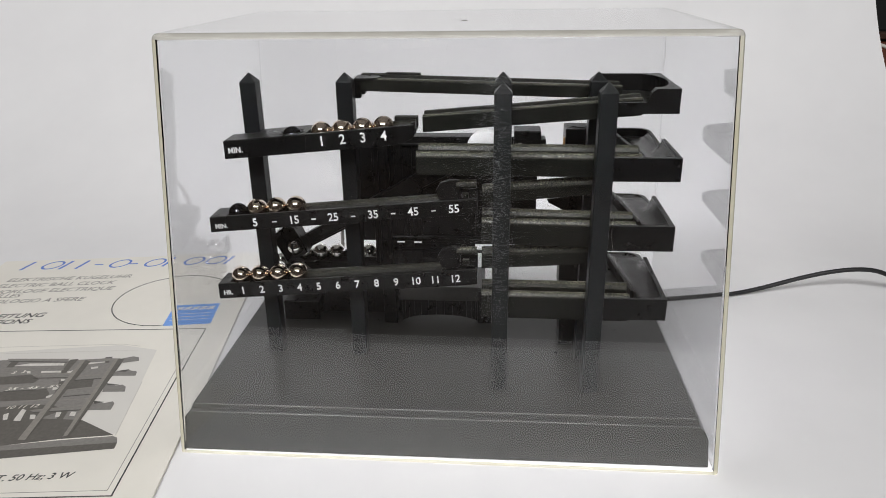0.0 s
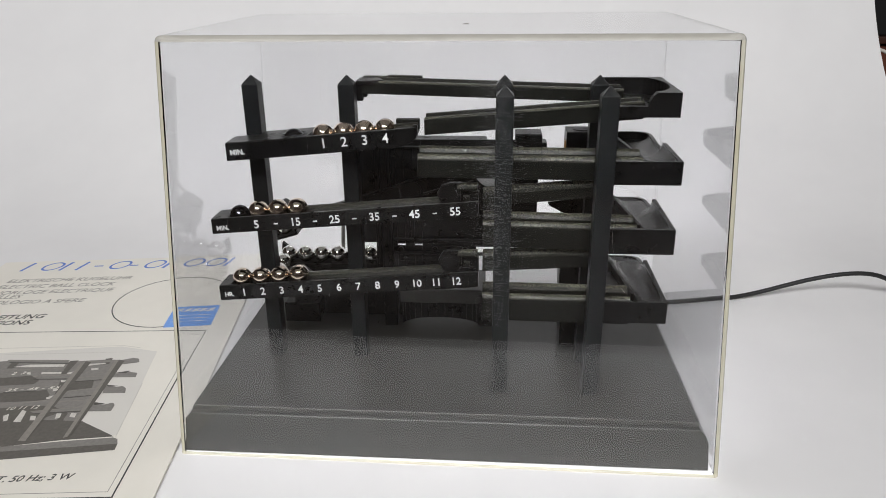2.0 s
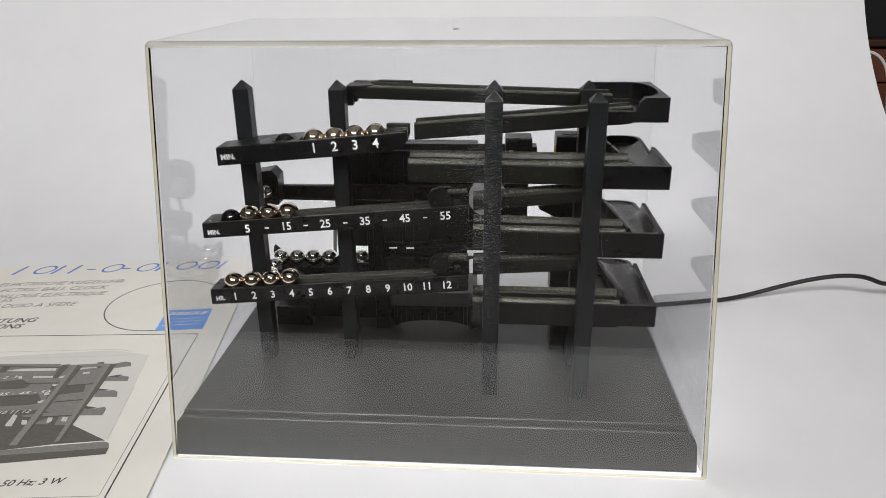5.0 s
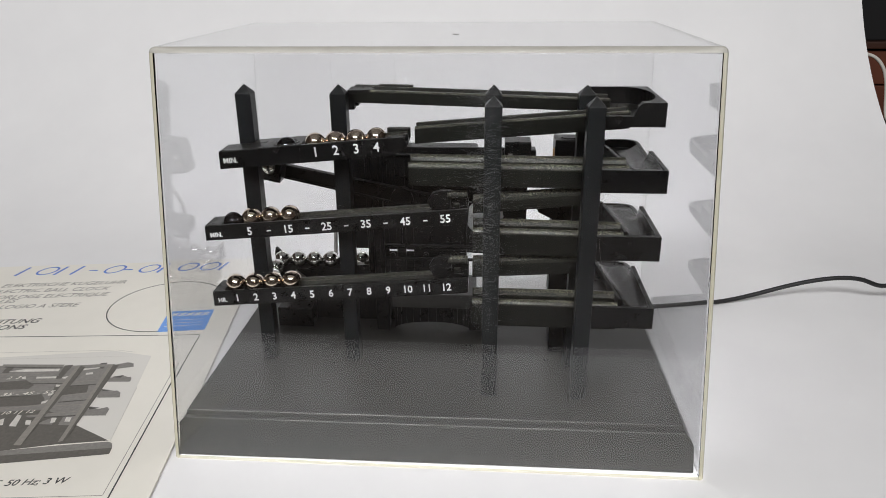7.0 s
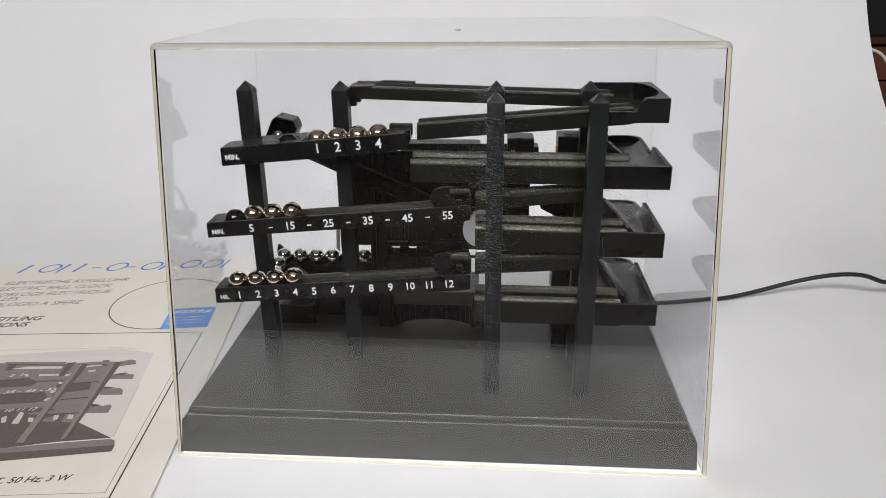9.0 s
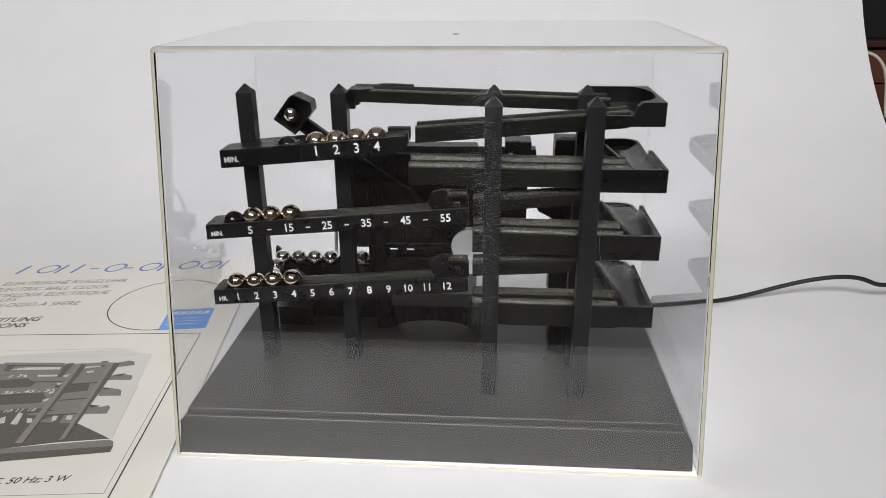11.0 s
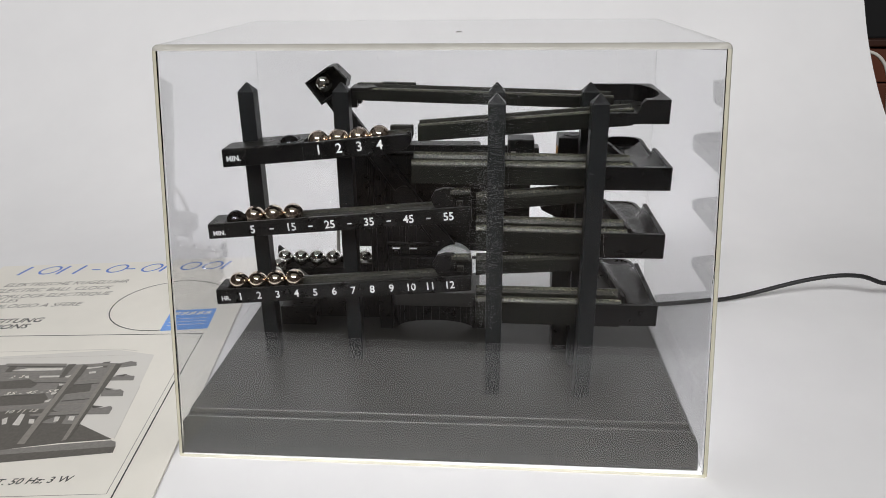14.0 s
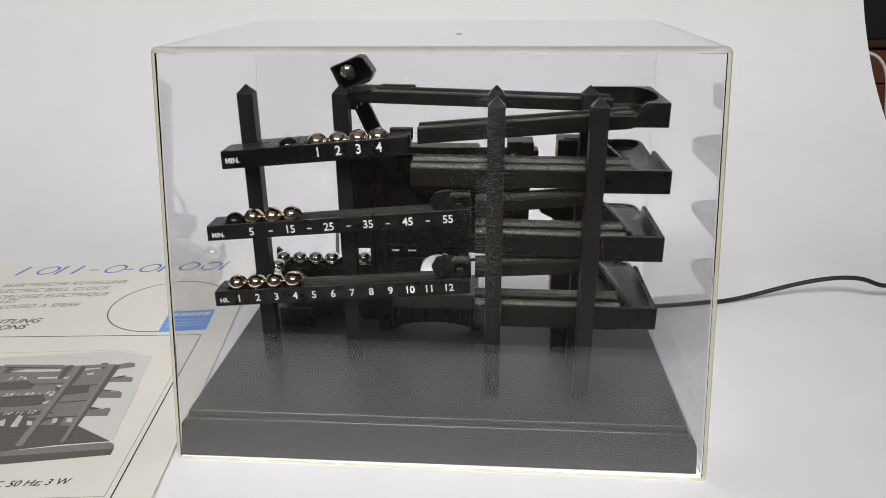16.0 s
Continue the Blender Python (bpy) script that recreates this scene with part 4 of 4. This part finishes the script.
    patch("photo_rail", [(-0.1656, 0.0857), (-0.1082, 0.0851), (-0.0932, 0.0841), (-0.0898, 0.0796), (-0.1059, 0.0797), (-0.1632, 0.0813)], TONE_B, 0.00010)
    patch("photo_rail", [(-0.1054, 0.0756), (-0.0811, 0.0764), (-0.0779, 0.0699), (-0.1010, 0.0710)], TONE_B, 0.00010)
    patch("photo_rail", [(-0.1534, 0.0638), (-0.1182, 0.0632), (-0.0988, 0.0646), (-0.0868, 0.0640), (-0.0842, 0.0607), (-0.0966, 0.0583), (-0.1149, 0.0577), (-0.1511, 0.0585)], TONE_B, 0.00010)
    patch("photo_rail", [(-0.1428, 0.0453), (-0.1094, 0.0459), (-0.0920, 0.0476), (-0.0827, 0.0494), (-0.0811, 0.0461), (-0.0906, 0.0434), (-0.1079, 0.0416), (-0.1412, 0.0420)], TONE_B, 0.00010)
    patch("photo_rail", [(-0.0904, 0.0373), (-0.0638, 0.0398), (-0.0604, 0.0353), (-0.0867, 0.0348)], TONE_B, 0.00010)
    patch("photo_rail", [(-0.0859, 0.0710), (-0.0654, 0.0733), (-0.0631, 0.0679), (-0.0834, 0.0666)], TONE_B, 0.00010)
    patch("photo_rail", [(-0.0797, 0.0570), (-0.0621, 0.0597), (-0.0592, 0.0513), (-0.0776, 0.0497)], TONE_B, 0.00010)
    patch("photo_rail", [(-0.0801, 0.0460), (-0.0608, 0.0475), (-0.0584, 0.0421), (-0.0788, 0.0408)], TONE_B, 0.00010)
    patch("photo_rail", [(-0.0860, 0.0851), (-0.0658, 0.0854), (-0.0643, 0.0812), (-0.0836, 0.0808)], TONE_B, 0.00010)
    stroke("photo_glint", (-0.1301, 0.0950), (-0.0921, 0.0920), 0.0007, TONE_E, 0.00013)
    stroke("photo_glint", (-0.0863, 0.0902), (-0.0612, 0.0899), 0.0007, TONE_E, 0.00013)
    stroke("photo_glint", (-0.1276, 0.0836), (-0.0933, 0.0831), 0.0007, TONE_E, 0.00013)
    stroke("photo_glint", (-0.1173, 0.0621), (-0.0869, 0.0631), 0.0007, TONE_E, 0.00013)
    stroke("photo_glint", (-0.1085, 0.0447), (-0.0828, 0.0484), 0.0007, TONE_E, 0.00013)
    stroke("photo_glint", (-0.1056, 0.0746), (-0.0812, 0.0754), 0.0007, TONE_E, 0.00013)
    stroke("photo_glint", (-0.0849, 0.0708), (-0.0655, 0.0723), 0.0007, TONE_E, 0.00013)
    stroke("photo_glint", (-0.0798, 0.0560), (-0.0623, 0.0588), 0.0007, TONE_E, 0.00013)
    stroke("photo_glint", (-0.0894, 0.0371), (-0.0628, 0.0397), 0.0007, TONE_E, 0.00013)
    stroke("photo_glint", (-0.0801, 0.0460), (-0.0609, 0.0465), 0.0007, TONE_E, 0.00013)
    stroke("photo_shade", (-0.1149, 0.0577), (-0.0966, 0.0583), 0.0009, TONE_C, 0.00013)
    stroke("photo_shade", (-0.1040, 0.0714), (-0.0789, 0.0701), 0.0009, TONE_C, 0.00013)
    stroke("photo_shade", (-0.0834, 0.0666), (-0.0631, 0.0679), 0.0009, TONE_C, 0.00013)
    stroke("photo_shade", (-0.0776, 0.0497), (-0.0592, 0.0513), 0.0009, TONE_C, 0.00013)
    stroke("photo_shade", (-0.0877, 0.0349), (-0.0614, 0.0354), 0.0009, TONE_C, 0.00013)
    stroke("photo_shade", (-0.1284, 0.0928), (-0.0915, 0.0889), 0.0009, TONE_C, 0.00013)
    patch("photo_tray", [(-0.0612, 0.0899), (-0.0527, 0.0928), (-0.0489, 0.0913), (-0.0474, 0.0870), (-0.0567, 0.0853)], TONE_B, 0.00012)
    patch("photo_tray", [(-0.0582, 0.0743), (-0.0499, 0.0763), (-0.0470, 0.0749), (-0.0450, 0.0746), (-0.0442, 0.0735), (-0.0437, 0.0694), (-0.0577, 0.0703)], TONE_B, 0.00012)
    patch("photo_tray", [(-0.0589, 0.0613), (-0.0511, 0.0593), (-0.0480, 0.0599), (-0.0453, 0.0575), (-0.0440, 0.0523), (-0.0570, 0.0530)], TONE_B, 0.00012)
    patch("photo_tray", [(-0.0594, 0.0422), (-0.0515, 0.0412), (-0.0473, 0.0426), (-0.0456, 0.0404), (-0.0454, 0.0343), (-0.0584, 0.0350)], TONE_B, 0.00012)
    patch("photo_tray_inside", [(-0.0580, 0.0753), (-0.0497, 0.0773), (-0.0511, 0.0744)], TONE_C, 0.00014)
    patch("photo_tray_inside", [(-0.0588, 0.0623), (-0.0500, 0.0601), (-0.0561, 0.0599)], TONE_C, 0.00014)
    patch("photo_tray_inside", [(-0.0592, 0.0442), (-0.0514, 0.0422), (-0.0566, 0.0408)], TONE_C, 0.00014)
    patch("photo_gap", [(-0.1029, 0.0793), (-0.0909, 0.0787), (-0.0902, 0.0766), (-0.1022, 0.0772)], TONE_A, 0.00016)
    patch("photo_gap", [(-0.1120, 0.0795), (-0.1099, 0.0802), (-0.1083, 0.0770), (-0.1103, 0.0773)], TONE_A, 0.00016)
    patch("photo_gap", [(-0.0871, 0.0772), (-0.0838, 0.0788), (-0.0842, 0.0758), (-0.0862, 0.0761)], TONE_A, 0.00016)
    patch("photo_gap", [(-0.0744, 0.0816), (-0.0703, 0.0820), (-0.0695, 0.0799), (-0.0736, 0.0794)], TONE_A, 0.00016)
    patch("photo_gap", [(-0.0875, 0.0591), (-0.0843, 0.0597), (-0.0846, 0.0577), (-0.0867, 0.0570)], TONE_A, 0.00016)
    patch("photo_gap", [(-0.0875, 0.0510), (-0.0843, 0.0526), (-0.0847, 0.0496), (-0.0868, 0.0489)], TONE_A, 0.00016)
    patch("photo_gap", [(-0.0871, 0.0691), (-0.0841, 0.0687), (-0.0844, 0.0668), (-0.0864, 0.0670)], TONE_A, 0.00016)
    patch("photo_gap", [(-0.0947, 0.0278), (-0.0952, 0.0389), (-0.0923, 0.0375), (-0.0907, 0.0272)], TONE_A, 0.00016)
    patch("photo_gap", [(-0.0865, 0.0287), (-0.0879, 0.0329), (-0.0849, 0.0325), (-0.0835, 0.0283)], TONE_A, 0.00016)
    patch("photo_gap", [(-0.0733, 0.0290), (-0.0746, 0.0342), (-0.0717, 0.0338), (-0.0712, 0.0297)], TONE_A, 0.00016)
    patch("photo_gap", [(-0.0661, 0.0300), (-0.0666, 0.0341), (-0.0636, 0.0337), (-0.0631, 0.0296)], TONE_A, 0.00016)
    patch("photo_gap", [(-0.1006, 0.0286), (-0.1029, 0.0339), (-0.1007, 0.0356), (-0.0985, 0.0293)], TONE_A, 0.00016)
    patch("photo_gap", [(-0.1231, 0.0870), (-0.1147, 0.0890), (-0.0927, 0.0880), (-0.0921, 0.0849), (-0.1151, 0.0860)], TONE_A, 0.00016)
    patch("photo_gap", [(-0.0828, 0.0867), (-0.0685, 0.0878), (-0.0676, 0.0867), (-0.0810, 0.0845)], TONE_A, 0.00016)
    patch("photo_post", [(-0.0835, 0.0888), (-0.0812, 0.0905), (-0.0799, 0.0097), (-0.0839, 0.0102)], TONE_E, 0.00020)
    patch("photo_post", [(-0.0812, 0.0905), (-0.0774, 0.0890), (-0.0798, 0.0106), (-0.0799, 0.0097)], TONE_D, 0.00020)
    patch("photo_post", [(-0.0633, 0.0892), (-0.0610, 0.0909), (-0.0594, 0.0120), (-0.0616, 0.0112)], TONE_E, 0.00020)
    patch("photo_post", [(-0.0610, 0.0909), (-0.0572, 0.0893), (-0.0583, 0.0128), (-0.0594, 0.0120)], TONE_D, 0.00020)
    stroke("photo_line", (-0.1812, 0.1130), (-0.0646, 0.1095), 0.0005, TONE_A, 0.00002)
    stroke("photo_line", (-0.0646, 0.1095), (-0.0530, 0.1059), 0.0005, TONE_A, 0.00002)
    stroke("photo_line", (-0.1763, 0.1042), (-0.0526, 0.1008), 0.0004, TONE_A, 0.00002)
    stroke("photo_line", (-0.0376, 0.0625), (-0.0344, 0.0106), 0.0005, TONE_A, 0.00002)
    lettering("photo_numerals", "35 - 45 - 55", 0.0042, flat(-0.1147, 0.0587) @ Matrix.Translation((0, 0, 0.00022)) @ Matrix.Rotation(radians(2), 4, "Z"), PAGE, book, slant=0.25, wide=1.50, thick=0.00002)
    lettering("photo_numerals", "10 11 12", 0.0042, flat(-0.1052, 0.0393) @ Matrix.Translation((0, 0, 0.00022)) @ Matrix.Rotation(radians(2), 4, "Z"), PAGE, book, slant=0.25, wide=1.20, thick=0.00002)
    lettering("photo_numerals", "2  3", 0.0042, flat(-0.1203, 0.0776) @ Matrix.Translation((0, 0, 0.00022)) @ Matrix.Rotation(radians(2), 4, "Z"), PAGE, book, slant=0.25, wide=1.20, thick=0.00002)
    return book


def build_cord():
    pts = [(0.20, 0.168, 0.0025), (0.27, 0.180, 0.0020), (0.318, 0.191, 0.0020), (0.335, 0.195, 0.0030), (0.355, 0.198, 0.0072), (0.38, 0.200, 0.0148), (0.408, 0.200, 0.0212), (0.430, 0.200, 0.0205), (0.441, 0.200, 0.0130), (0.455, 0.200, 0.0175), (0.480, 0.198, 0.0190), (0.52, 0.190, 0.0090), (0.55, 0.18, 0.0022), (0.60, 0.17, 0.0022)]
    ob = tube("power_cord", pts, 0.0016, CORD)
    tagged(ob, "black rubber power cord looping over the paper", "cord")


def build_far_things():
    crate = empty("wooden_crate", "reddish brown wooden crate behind the paper", "crate", at=(0.86, 1.0, 0))
    red = paper("red_brown_wood", (0.10, 0.03, 0.016), (0.16, 0.05, 0.026), 12, 0.5)
    for k in range(2):
        part("slat", block(-0.16, 0.16, -0.1, 0.1, -0.0008 + 0.055 * k, 0.052 + 0.055 * k, 0.002), red, crate)
    part("lid", block(-0.17, 0.17, -0.11, 0.11, 0.1095, 0.120, 0.002), WOOD, crate)
    dark = empty("storage_box", "nearly black storage box on the crate", "box", at=(0.86, 1.0, 0.120))
    part("body", block(-0.15, 0.15, -0.09, 0.09, 0, 0.16, 0.003), CORD, dark)
    part("lid", block(-0.155, 0.155, -0.095, 0.095, 0.16, 0.175, 0.003), WOOD, dark)
    wire = tube("pale_cable", [(0.64, 0.84, 0.113), (0.68, 0.84, 0.114), (0.7095, 0.84, 0.1082), (0.7226, 0.84, 0.1033), (0.7325, 0.84, 0.0943), (0.7421, 0.84, 0.0795), (0.748, 0.838, 0.05), (0.75, 0.835, 0.02), (0.755, 0.83, 0.0024), (0.80, 0.80, 0.0024)], 0.0025, PAGE)
    tagged(wire, "thin pale cable hanging before the crate", "cable")


build_setting()
clock, arm = build_clock()
lifted = build_balls()
build_cover()
build_booklet()
build_cord()
build_far_things()


def motions():
    rows, ball = [], []
    for i in range(33):
        t = i * 0.5
        a = 208.3 - 6.0 * t + 1.05 * math.sin(math.pi * t / 16.0) + 0.53 * math.sin(math.pi * t / 8.0) + 1.2 * (t / 16.0) ** 2
        rows.append((t, Matrix.Translation(AXLE) @ Matrix.Rotation(-radians(a), 4, "Y")))
        u, w = 0.0742 + 0.00016 * t, -0.0040 + 0.0014 * math.exp(-t / 4.0)
        c, d = math.cos(radians(a)), math.sin(radians(a))
        ball.append((t, pose(AXLE[0] + u * c - w * d, AXLE[1] - 0.0066, AXLE[2] + u * d + w * c)))
    walk(arm, rows)
    walk(lifted, ball)


motions()
